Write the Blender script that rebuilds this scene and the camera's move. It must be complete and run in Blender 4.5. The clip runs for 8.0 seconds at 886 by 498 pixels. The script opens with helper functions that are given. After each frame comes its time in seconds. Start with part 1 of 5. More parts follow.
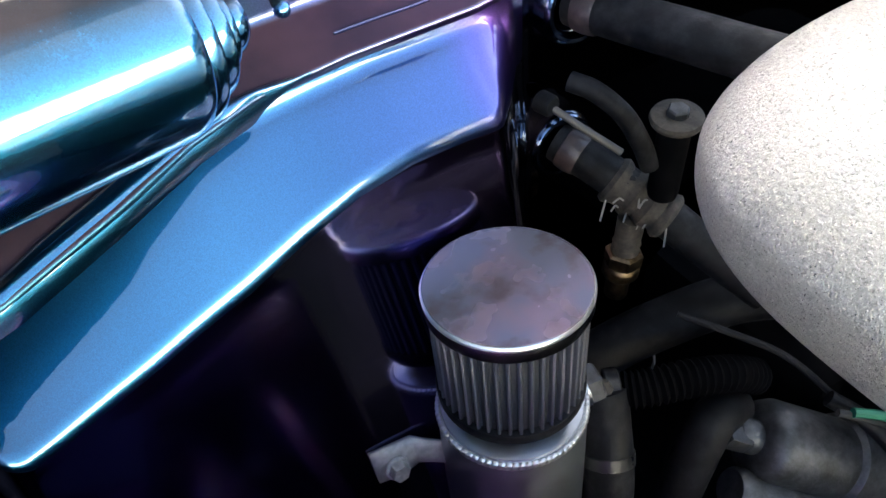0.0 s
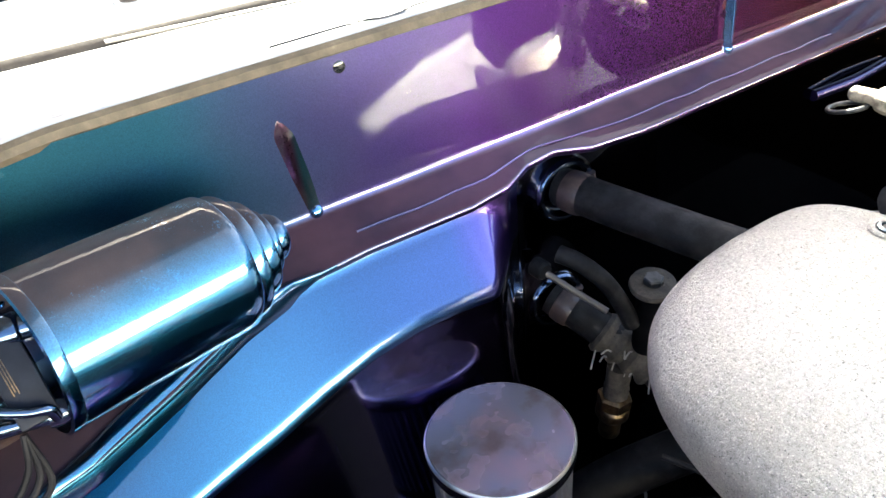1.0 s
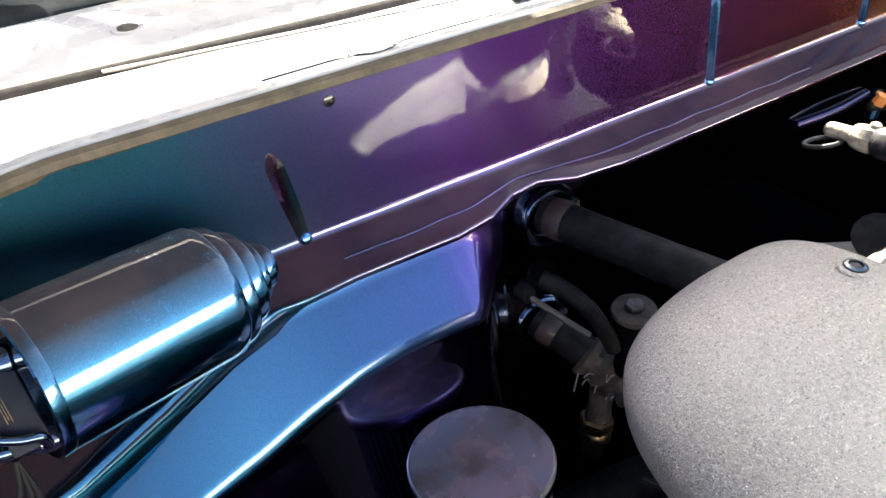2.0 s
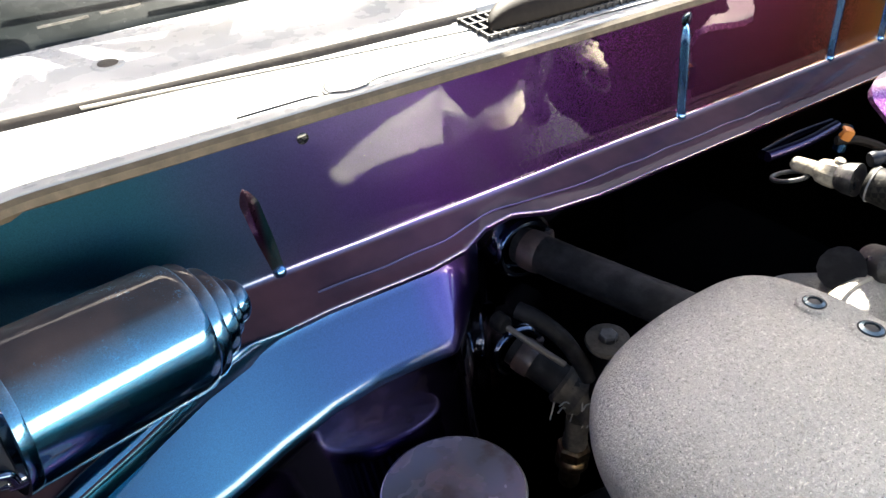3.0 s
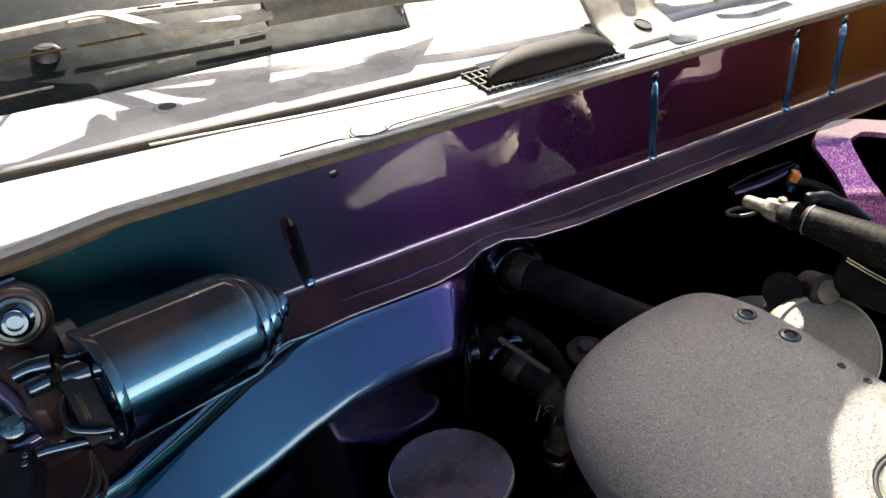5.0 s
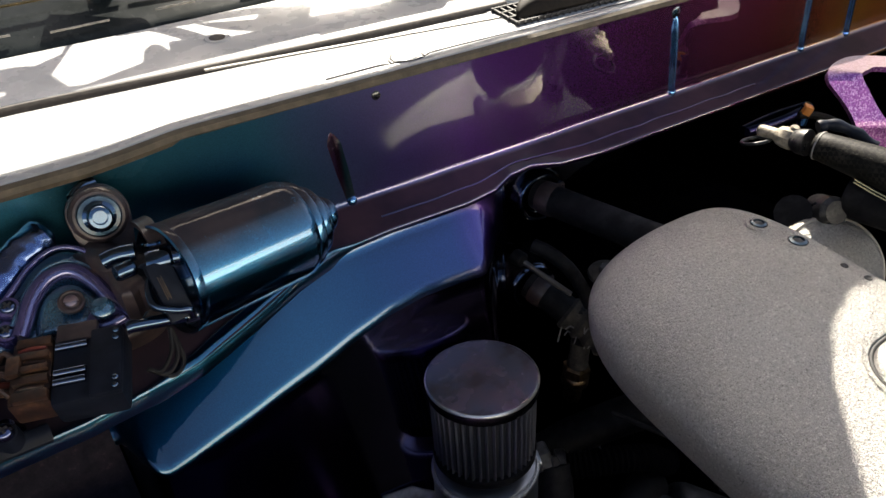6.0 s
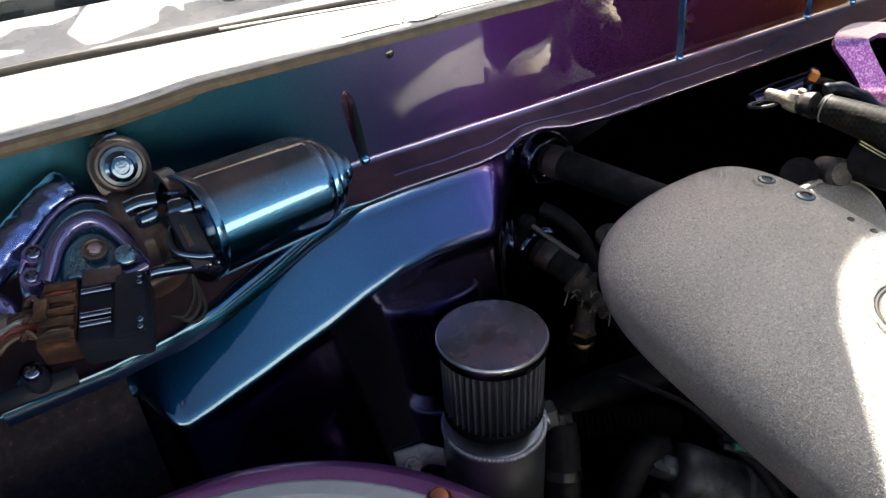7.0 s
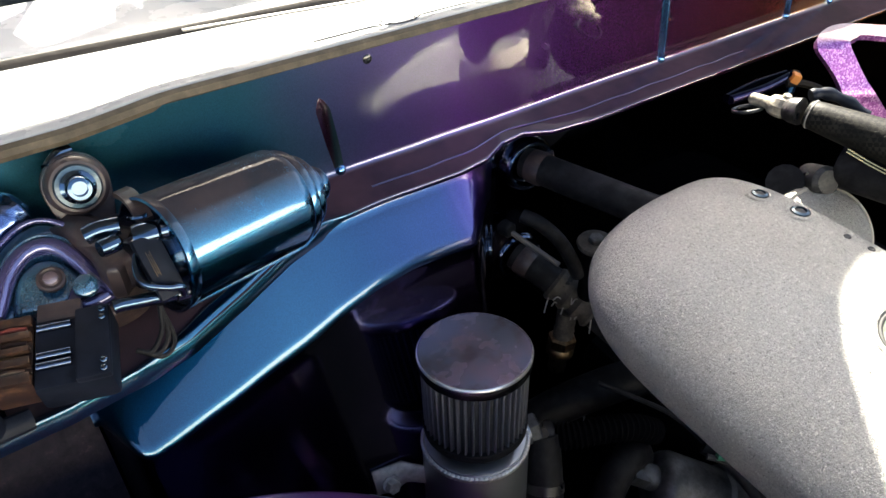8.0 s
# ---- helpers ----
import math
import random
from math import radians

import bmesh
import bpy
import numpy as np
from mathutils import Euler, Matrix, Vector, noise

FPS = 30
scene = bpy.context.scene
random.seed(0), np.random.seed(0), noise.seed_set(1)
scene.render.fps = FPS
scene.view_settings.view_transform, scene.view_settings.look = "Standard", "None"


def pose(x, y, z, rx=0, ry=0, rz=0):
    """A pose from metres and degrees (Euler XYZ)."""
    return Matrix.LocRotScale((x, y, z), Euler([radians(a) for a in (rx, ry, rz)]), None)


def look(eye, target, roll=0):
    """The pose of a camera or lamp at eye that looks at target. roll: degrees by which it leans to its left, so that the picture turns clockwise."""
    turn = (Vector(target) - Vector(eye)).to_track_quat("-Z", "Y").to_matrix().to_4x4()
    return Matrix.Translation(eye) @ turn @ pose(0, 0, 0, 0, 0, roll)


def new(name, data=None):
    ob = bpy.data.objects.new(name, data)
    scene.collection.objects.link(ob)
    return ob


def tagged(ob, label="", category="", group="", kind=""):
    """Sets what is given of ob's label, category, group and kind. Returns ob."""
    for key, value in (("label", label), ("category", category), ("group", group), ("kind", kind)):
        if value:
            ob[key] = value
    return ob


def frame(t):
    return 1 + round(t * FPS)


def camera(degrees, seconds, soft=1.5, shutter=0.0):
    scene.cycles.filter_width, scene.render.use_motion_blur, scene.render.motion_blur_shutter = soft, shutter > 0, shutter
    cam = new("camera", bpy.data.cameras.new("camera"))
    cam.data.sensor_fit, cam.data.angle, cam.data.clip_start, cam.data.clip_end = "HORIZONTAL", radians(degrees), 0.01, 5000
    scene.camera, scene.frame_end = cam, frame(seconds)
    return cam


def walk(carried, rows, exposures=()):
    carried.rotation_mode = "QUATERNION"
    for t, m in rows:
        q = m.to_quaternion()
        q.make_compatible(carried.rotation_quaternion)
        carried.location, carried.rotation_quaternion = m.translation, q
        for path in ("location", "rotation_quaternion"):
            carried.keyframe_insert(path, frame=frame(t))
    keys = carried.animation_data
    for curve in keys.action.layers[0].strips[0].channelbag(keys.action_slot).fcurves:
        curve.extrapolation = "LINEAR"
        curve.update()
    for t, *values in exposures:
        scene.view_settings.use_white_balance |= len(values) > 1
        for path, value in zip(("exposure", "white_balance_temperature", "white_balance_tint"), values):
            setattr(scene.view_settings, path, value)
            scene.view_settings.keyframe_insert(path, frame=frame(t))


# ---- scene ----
cam = camera(62.2, 8.0)
PATH = [
    (0, (-0.0043, 0.0101, 1.0479), (1.0193, 1.6719, -1.0981), -3.6),
    (0.5, (0.0043, -0.0043, 1.09), (1.1368, 1.8444, -0.8357), -3.3),
    (1, (-0.0043, -0.0145, 1.1132), (1.0991, 1.9183, -0.7458), -4.1),
    (1.5, (-0.0029, -0.0188, 1.1262), (1.1397, 1.9285, -0.6935), -3.1),
    (1.7, (-0.0029, -0.0188, 1.1262), (1.1324, 1.9198, -0.7066), -3.0),
    (2.8, (0.0072, -0.0217, 1.1335), (1.1832, 1.9299, -0.6602), -2.3),
    (3, (0.0072, -0.0247, 1.1364), (1.1991, 1.9343, -0.637), -2.2),
    (3.5, (0.0116, -0.0348, 1.148), (1.2499, 1.9401, -0.5775), -2.0),
    (4, (0.0116, -0.0449, 1.1624), (1.2876, 1.9473, -0.5152), -1.8),
    (4.2, (0.0072, -0.0493, 1.1668), (1.2833, 1.9459, -0.505), -1.0),
    (5.3, (-0.0435, -0.0899, 1.1784), (1.1702, 1.9183, -0.5268), -1.3),
    (5.5, (-0.0522, -0.0986, 1.1769), (1.1382, 1.8995, -0.5543), -1.5),
    (6, (-0.0667, -0.1102, 1.1726), (1.0933, 1.8603, -0.6109), -1.4),
    (6.5, (-0.0769, -0.1189, 1.1683), (1.0788, 1.8328, -0.6384), -1.3),
    (7, (-0.0827, -0.1203, 1.1639), (1.0599, 1.8168, -0.6674), -1.2),
    (7.5, (-0.0841, -0.1174, 1.1624), (1.0585, 1.8067, -0.6819), -1.0),
    (8, (-0.0783, -0.087, 1.1653), (1.1745, 1.7269, -0.7182), 1.0),
]
walk(cam, [(t, look(eye, target, roll)) for t, eye, target, roll in PATH], exposures=[(0, 4.39, 6700, 1), (0.6, 4.69, 6700, 2), (1, 4.29, 6650, 3), (1.5, 3.69, 6600, 5), (3, 3.34, 6600, 7), (4, 2.84, 6700, 7), (5.5, 1.94, 6750, 9), (6.2, 2.09, 6700, 9), (6.8, 2.44, 6650, 8), (7.6, 2.69, 6600, 7), (8, 3.09, 6600, 5)])

# ---- light ----
SUN = Vector((0.50, 0.92, 0.80)).normalized()
world = bpy.data.worlds.new("world")
scene.world = world
world.use_nodes = True
wn = world.node_tree
sky = wn.nodes.new("ShaderNodeTexSky")
sky.sky_type = "NISHITA"
sky.sun_disc = False
sky.sun_elevation = math.asin(SUN.z)
sky.sun_rotation = math.atan2(SUN.x, SUN.y)
sky.air_density = 0.75
sky.dust_density = 3.5
sky.ozone_density = 0.4
wn.nodes["Background"].inputs["Strength"].default_value = 0.075
wn.links.new(sky.outputs[0], wn.nodes["Background"].inputs["Color"])
sun_data = bpy.data.lights.new("sun", "SUN")
sun_data.energy = 4.5
sun_data.angle = radians(0.53)
sun_data.color = (1.0, 0.93, 0.82)
sun = new("sun", sun_data)
sun.matrix_world = look(SUN * 20, (0, 0, 0))

# ---- materials ----


class Mat:
    """A small wrapper that chains nodes of one principled material."""

    def __init__(self, name, color=(0.5, 0.5, 0.5), rough=0.5, metal=0.0, coat=0.0, coat_rough=0.03, spec=0.5):
        self.m = bpy.data.materials.new(name)
        self.m.use_nodes = True
        self.t = self.m.node_tree
        self.p = self.t.nodes["Principled BSDF"]
        self.set("Base Color", (*color, 1))
        self.set("Roughness", rough)
        self.set("Metallic", metal)
        self.set("Coat Weight", coat)
        self.set("Coat Roughness", coat_rough)
        self.set("Specular IOR Level", spec)
        self.bumped = None

    def set(self, key, v):
        if isinstance(v, bpy.types.NodeSocket):
            self.t.links.new(v, self.p.inputs[key])
        else:
            self.p.inputs[key].default_value = v
        return self

    def node(self, kind, **inputs):
        n = self.t.nodes.new(kind)
        for k, v in inputs.items():
            self.feed(n.inputs[k.replace("_", " ")], v)
        return n

    def feed(self, sock, v):
        if isinstance(v, bpy.types.NodeSocket):
            self.t.links.new(v, sock)
        else:
            sock.default_value = v

    def pos(self):
        return self.node("ShaderNodeNewGeometry").outputs["Position"]

    def noise(self, scale, detail=3.0, rough=0.55, stretch=None):
        v = self.pos()
        if stretch:
            mp = self.node("ShaderNodeMapping", Vector=v)
            mp.inputs["Scale"].default_value = stretch
            v = mp.outputs[0]
        n = self.node("ShaderNodeTexNoise", Vector=v, Scale=scale, Detail=detail, Roughness=rough)
        return n.outputs["Fac"]

    def voronoi(self, scale, out="Color"):
        return self.node("ShaderNodeTexVoronoi", Vector=self.pos(), Scale=scale).outputs[out]

    def ramp(self, fac, stops, mode="LINEAR"):
        n = self.node("ShaderNodeValToRGB", Fac=fac)
        n.color_ramp.interpolation = mode
        el = n.color_ramp.elements
        while len(el) < len(stops):
            el.new(0.5)
        for e, (p, c) in zip(el, stops):
            e.position = p
            e.color = (*c, 1) if len(c) == 3 else c
        return n.outputs["Color"]

    def grey(self, fac, lo, hi, a=0.0, b=1.0):
        n = self.node("ShaderNodeMapRange", Value=fac)
        for i, v in ((1, lo), (2, hi), (3, a), (4, b)):
            n.inputs[i].default_value = v
        return n.outputs[0]

    def math(self, op, a, b=0.0):
        n = self.t.nodes.new("ShaderNodeMath")
        n.operation = op
        self.feed(n.inputs[0], a)
        self.feed(n.inputs[1], b)
        return n.outputs[0]

    def mix(self, fac, a, b, blend="MIX"):
        n = self.t.nodes.new("ShaderNodeMix")
        n.data_type = "RGBA"
        n.blend_type = blend
        self.feed(n.inputs[0], fac)
        for s, v in ((n.inputs[6], a), (n.inputs[7], b)):
            self.feed(s, v if isinstance(v, bpy.types.NodeSocket) else (*v, 1))
        return n.outputs[2]

    def bump(self, height, strength=0.3, distance=0.001, coat=False):
        n = self.node("ShaderNodeBump", Height=height, Strength=strength, Distance=distance)
        if self.bumped is not None:
            self.t.links.new(self.bumped, n.inputs["Normal"])
        self.bumped = n.outputs[0]
        self.t.links.new(self.bumped, self.p.inputs["Normal"])
        if coat:
            self.t.links.new(self.bumped, self.p.inputs["Coat Normal"])
        return self


def split(m, v):
    n = m.node("ShaderNodeSeparateXYZ", Vector=v)
    return n.outputs


def up_facing(m, lo=0.5, hi=0.95):
    n = m.node("ShaderNodeNewGeometry").outputs["Normal"]
    return m.grey(split(m, n)[2], lo, hi)


TEAL, BLUE, VIOLET, PLUM, RED, GOLD = (0.03, 0.17, 0.22), (0.04, 0.20, 0.42), (0.17, 0.08, 0.36), (0.24, 0.06, 0.23), (0.34, 0.04, 0.08), (0.48, 0.22, 0.04)


def flip_paint(name, stops, lo, hi, dust=0.0, rough=0.27, metal=1.0, peel=0.14, faces=(0.5, 0.88), coat_ior=1.9, wave=0.0, coat_fade=None, patchy=(0.20, 0.36), soil_tone=((0.15, 0.075, 0.06), (0.10, 0.055, 0.05))):
    """Colour-flip paint: its hue drifts along x from lo to hi, with flake, clear coat, orange peel and settled dust."""
    m = Mat(name, rough=rough, metal=metal, coat=1.0, coat_rough=0.025)
    m.set("Coat IOR", coat_ior)
    x = split(m, m.pos())[0]
    wob = m.math("MULTIPLY", m.math("SUBTRACT", m.noise(9, 2), 0.5), 0.12)
    col = m.ramp(m.math("ADD", m.grey(x, lo, hi), wob), stops)
    flake = m.ramp(m.voronoi(2600), [(0.0, (0.75, 0.75, 0.75)), (1.0, (1.2, 1.2, 1.25))])
    col = m.mix(1.0, col, flake, "MULTIPLY")
    if dust:
        speck = m.math("ADD", m.math("MULTIPLY", m.noise(60, 6, 0.7), 0.55), m.math("MULTIPLY", m.noise(900, 3, 0.7), 0.45))
        soil = m.math("MULTIPLY", up_facing(m, *faces), m.grey(speck, *patchy))
        soil = m.math("MULTIPLY", soil, dust)
        col = m.mix(soil, col, m.mix(m.grey(m.noise(25, 3), 0.35, 0.65), soil_tone[0], soil_tone[1]))
        m.set("Metallic", m.math("SUBTRACT", metal, m.math("MULTIPLY", soil, metal)))
        m.set("Coat Weight", m.math("SUBTRACT", 1.0, m.math("MULTIPLY", soil, 0.95)))
        m.set("Roughness", m.math("ADD", rough, m.math("MULTIPLY", soil, 0.55)))
        m.set("Specular IOR Level", m.math("SUBTRACT", 0.5, m.math("MULTIPLY", soil, 0.46)))
    m.set("Base Color", col)
    gloss = m.grey(m.noise(35, 4), 0.3, 0.75, 0.006, 0.03)
    if coat_fade:
        # clear coat weakened along the panel to mute what it mirrors
        veil = m.grey(m.math("ADD", x, m.math("MULTIPLY", m.math("SUBTRACT", m.noise(14, 3), 0.5), 0.05)), *coat_fade)
        gloss = m.math("ADD", gloss, m.math("MULTIPLY", veil, 0.25))
        clear = m.math("SUBTRACT", 1.0, m.math("MULTIPLY", veil, 0.88))
        m.set("Coat Weight", m.math("MULTIPLY", clear, m.math("SUBTRACT", 1.0, m.math("MULTIPLY", soil, 0.95))))
    m.set("Coat Roughness", gloss)
    m.bump(m.noise(230, 2), peel * 0.7, 0.0003, coat=True)
    if wave:
        m.bump(m.noise(70, 2), wave, 0.003, coat=True)
    return m.m


PAINT_WALL = flip_paint("flip_paint_firewall", [(0.0, (0.022, 0.155, 0.210)), (0.17, (0.020, 0.115, 0.195)), (0.27, (0.060, 0.060, 0.20)), (0.36, (0.135, 0.05, 0.31)), (0.50, (0.11, 0.030, 0.17)), (0.66, (0.12, 0.024, 0.085)), (0.78, (0.15, 0.026, 0.05)), (0.87, (0.20, 0.055, 0.025)), (0.94, (0.36, 0.16, 0.025)), (1.0, (0.34, 0.12, 0.03))], -0.10, 0.66, dust=0.95, rough=0.38, coat_ior=2.9, peel=0.11, coat_fade=(0.150, 0.050), soil_tone=((0.048, 0.023, 0.029), (0.025, 0.013, 0.018)))
PAINT_BLUE = flip_paint("flip_paint_blue", [(0.0, TEAL), (0.5, BLUE), (1.0, (0.10, 0.32, 0.66))], -0.15, 0.3, dust=0.0)
PAINT_MOTOR = flip_paint("flip_paint_motor", [(0.0, (0.10, 0.10, 0.30)), (0.5, (0.022, 0.20, 0.38)), (1.0, (0.030, 0.19, 0.40))], -0.13, 0.08, dust=0.95, rough=0.20, peel=0.12, faces=(0.38, 0.88), patchy=(0.26, 0.42), soil_tone=((0.060, 0.038, 0.032), (0.020, 0.0145, 0.014)))
PAINT_GEAR = flip_paint("flip_paint_gearbox", [(0.0, (0.060, 0.12, 0.24)), (0.3, (0.040, 0.135, 0.20)), (0.55, (0.040, 0.125, 0.19)), (0.8, (0.032, 0.115, 0.18)), (1.0, (0.055, 0.09, 0.17))], -0.14, -0.03, dust=0.3, rough=0.26, metal=0.45, peel=0.3, faces=(0.90, 1.0), wave=0.35, soil_tone=((0.060, 0.036, 0.034), (0.030, 0.020, 0.022)))
PAINT_TRIM = flip_paint("flip_paint_trim", [(0.0, (0.030, 0.045, 0.13)), (0.5, (0.022, 0.070, 0.13)), (1.0, (0.030, 0.06, 0.12))], -0.13, 0.0, rough=0.16, coat_ior=1.7, peel=0.2)
PAINT_RIDGE = flip_paint("flip_paint_ridge", [(0.0, (0.12, 0.085, 0.26)), (0.5, (0.085, 0.085, 0.22)), (1.0, (0.10, 0.06, 0.18))], -0.14, -0.03, dust=0.6, rough=0.24, metal=0.6, peel=0.3, faces=(0.86, 1.0), wave=0.3, soil_tone=((0.060, 0.036, 0.034), (0.030, 0.020, 0.022)))
PAINT_COVER = flip_paint("flip_paint_cover", [(0.0, (0.13, 0.15, 0.36)), (0.6, (0.10, 0.17, 0.38)), (1.0, (0.08, 0.15, 0.32))], -0.15, -0.08, rough=0.26, coat_ior=1.8, peel=0.3, wave=0.7)
PAINT_PURPLE = flip_paint("flip_paint_purple", [(0.0, (0.288, 0.072, 0.276)), (1.0, (0.360, 0.120, 0.480))], -0.3, 0.6, dust=0.3)
PAINT_TOWER = flip_paint("flip_paint_tower", [(0.0, (0.085, 0.020, 0.085)), (1.0, (0.10, 0.03, 0.13))], -0.3, 0.3, dust=0.3, rough=0.45, coat_ior=1.4)
PAINT_INNER = flip_paint("flip_paint_inner", [(0.0, (0.06, 0.07, 0.13)), (0.6, (0.06, 0.035, 0.05)), (1.0, (0.16, 0.085, 0.03))], -0.3, 1.0, dust=0.3)
# dark red and teal halves paint in the bead's shade and reflections
BEAD_SHADE = flip_paint("bead_shade_paint", [(0.0, (0.034, 0.014, 0.030)), (0.45, (0.030, 0.012, 0.028)), (0.55, (0.010, 0.040, 0.060)), (1.0, (0.012, 0.06, 0.08))], 0.070, 0.098, rough=0.34, coat_ior=1.6, peel=0.06)
PAINT_BEADLOW = flip_paint("flip_paint_low_bead", [(0.0, (0.05, 0.035, 0.13)), (1.0, (0.03, 0.025, 0.08))], 0.49, 0.59, rough=0.4, coat_ior=1.4)
PAINT_DARK = flip_paint("flip_paint_dark", [(0.0, (0.026, 0.032, 0.066)), (1.0, (0.022, 0.055, 0.095))], -0.13, 0.05, dust=0.25)
# violet stop brightens the mirrored filter cap; dark stops imitate the bay's shade
PAINT_TOE_SHADE = flip_paint("toe_shade_paint", [(0.0, (0.012, 0.024, 0.055)), (0.30, (0.026, 0.036, 0.085)), (0.40, (0.125, 0.105, 0.270)), (0.48, (0.070, 0.048, 0.140)), (0.62, (0.012, 0.011, 0.020)), (1.0, (0.010, 0.010, 0.014))], -0.15, 0.5, rough=0.12, coat_ior=1.45, peel=0.03)

m = Mat("caked_dust", rough=0.55, coat=0.3, coat_rough=0.12)
m.set("Base Color", m.ramp(m.noise(130, 6, 0.7), [(0.3, (0.018, 0.013, 0.015)), (0.55, (0.042, 0.027, 0.026)), (0.8, (0.09, 0.058, 0.048))]))
m.bump(m.noise(500, 4), 0.4, 0.0005)
CAKED = m.m
# pale surface for the added reflector wall
m = Mat("bounce_pale", rough=0.8)
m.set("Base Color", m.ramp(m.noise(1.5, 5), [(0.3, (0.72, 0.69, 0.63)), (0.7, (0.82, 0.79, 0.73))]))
BOUNCE_PALE = m.m

m = Mat("flake_magenta", rough=0.3, metal=0.7, coat=1.0)
cells = m.voronoi(900)
m.set("Base Color", m.ramp(cells, [(0.0, (0.13, 0.030, 0.16)), (0.55, (0.30, 0.085, 0.33)), (1.0, (0.66, 0.40, 0.68))]))
m.bump(m.node("ShaderNodeTexVoronoi", Vector=m.pos(), Scale=900.0).outputs["Distance"], 0.5, 0.0004)
# up-facing parts turn beige, for dust and the sun's glare together
top = m.math("MULTIPLY", up_facing(m, 0.72, 0.95), 0.8)
flakes = m.p.inputs["Base Color"].links[0].from_socket
m.set("Base Color", m.mix(top, flakes, (0.20, 0.155, 0.11)))
m.set("Metallic", m.math("SUBTRACT", 0.7, m.math("MULTIPLY", top, 0.7)))
m.set("Coat Weight", m.math("SUBTRACT", 1.0, top))
FLAKE = m.m

m = Mat("white_paint", (0.58, 0.58, 0.58), 0.25, coat=0.12, spec=0.25)
grime = m.math("MULTIPLY", m.grey(m.noise(160, 6, 0.7), 0.60, 0.80), 0.30)
m.set("Base Color", m.mix(grime, m.mix(m.noise(6, 3), (0.38, 0.39, 0.40), (0.45, 0.455, 0.46)), (0.28, 0.26, 0.22)))
m.set("Roughness", m.grey(m.noise(60, 3), 0.3, 0.7, 0.18, 0.4))
m.bump(m.noise(300, 2), 0.1, 0.0003)
WHITE = m.m

m = Mat("dusty_edge", rough=0.75)
m.set("Base Color", m.ramp(m.noise(120, 6, 0.7), [(0.25, (0.035, 0.028, 0.018)), (0.6, (0.085, 0.068, 0.045)), (0.85, (0.16, 0.14, 0.10))]))
m.bump(m.noise(500, 4), 0.5, 0.0006)
EDGE = m.m

m = Mat("cast_aluminium_paint", rough=0.34, metal=0.78, coat=0.0)
broad = m.noise(14, 5, 0.6)
col = m.mix(m.grey(broad, 0.3, 0.7), (0.385, 0.382, 0.365), (0.46, 0.455, 0.432))
grit = m.noise(640, 4, 0.75)
fleck = m.noise(1350, 2, 0.6)
col = m.mix(m.grey(grit, 0.46, 0.34), col, (0.27, 0.265, 0.25))
col = m.mix(m.grey(grit, 0.56, 0.70), col, (0.68, 0.67, 0.64))
# near-white flecks put the casting's sparkle into the colour
col = m.mix(m.grey(fleck, 0.63, 0.72), col, (0.90, 0.88, 0.83))
col = m.mix(m.math("MULTIPLY", m.grey(m.noise(55, 5, 0.7), 0.60, 0.78), 0.35), col, (0.34, 0.31, 0.26))
m.set("Base Color", col)
m.set("Roughness", m.grey(fleck, 0.3, 0.7, 0.26, 0.46))
m.bump(grit, 1.0, 0.0050)
m.bump(fleck, 0.8, 0.0012)
m.bump(m.noise(45, 2), 0.08, 0.002)
CAST = m.m

m = Mat("machined_edge", (0.78, 0.77, 0.75), 0.34, 0.9)
m.bump(m.noise(700, 2), 0.1, 0.0002)
BRIGHT = m.m

m = Mat("brushed_steel", (0.36, 0.34, 0.35), 0.27, 0.55)
stain = m.math("MULTIPLY", m.grey(m.noise(46, 4, 0.6), 0.52, 0.66), 0.75)
# blue-grey and pink tints paint in mirrored surroundings; the brown is stain
m.set("Base Color", m.mix(stain, m.mix(m.grey(m.noise(30, 3), 0.4, 0.6), (0.20, 0.195, 0.225), (0.28, 0.205, 0.215)), (0.10, 0.068, 0.055)))
m.set("Roughness", m.grey(m.noise(60, 2), 0.35, 0.7, 0.24, 0.30))
m.bump(m.noise(300, 3, 0.6, (1.0, 9.0, 1.0)), 0.05, 0.0003)
STEEL = m.m

m = Mat("raw_aluminium", (0.44, 0.46, 0.50), 0.36, 1.0)
m.set("Roughness", m.grey(m.noise(70, 5), 0.3, 0.7, 0.28, 0.5))
m.bump(m.noise(900, 2, 0.6, (1.0, 1.0, 0.2)), 0.15, 0.0003)
ALU = m.m

m = Mat("zinc_plate", (0.62, 0.62, 0.60), 0.32, 0.6)
m.set("Base Color", m.ramp(m.noise(300, 4), [(0.3, (0.42, 0.42, 0.40)), (0.7, (0.70, 0.69, 0.67))]))
m.bump(m.noise(800, 2), 0.15, 0.0003)
ZINC = m.m

m = Mat("galvanised_steel", rough=0.45, metal=0.1)
m.set("Base Color", m.ramp(m.noise(250, 4), [(0.3, (0.34, 0.34, 0.33)), (0.7, (0.52, 0.52, 0.51))]))
m.bump(m.noise(700, 2), 0.2, 0.0003)
GALV = m.m

m = Mat("dull_band", (0.27, 0.26, 0.27), 0.24, 1.0)
m.bump(m.noise(500, 2, 0.6, (1.0, 1.0, 12.0)), 0.1, 0.0003)
DULLBAND = m.m

m = Mat("wire_mesh", (0.22, 0.226, 0.255), 0.40, 0.9)
m.bump(m.noise(2400, 1), 0.8, 0.0006)
MESHMETAL = m.m

m = Mat("filter_gauze", rough=0.85)
m.set("Base Color", m.ramp(m.noise(1800, 2), [(0.35, (0.008, 0.008, 0.009)), (0.7, (0.04, 0.04, 0.043))]))
m.bump(m.noise(1800, 1), 0.7, 0.0006)
GAUZE = m.m

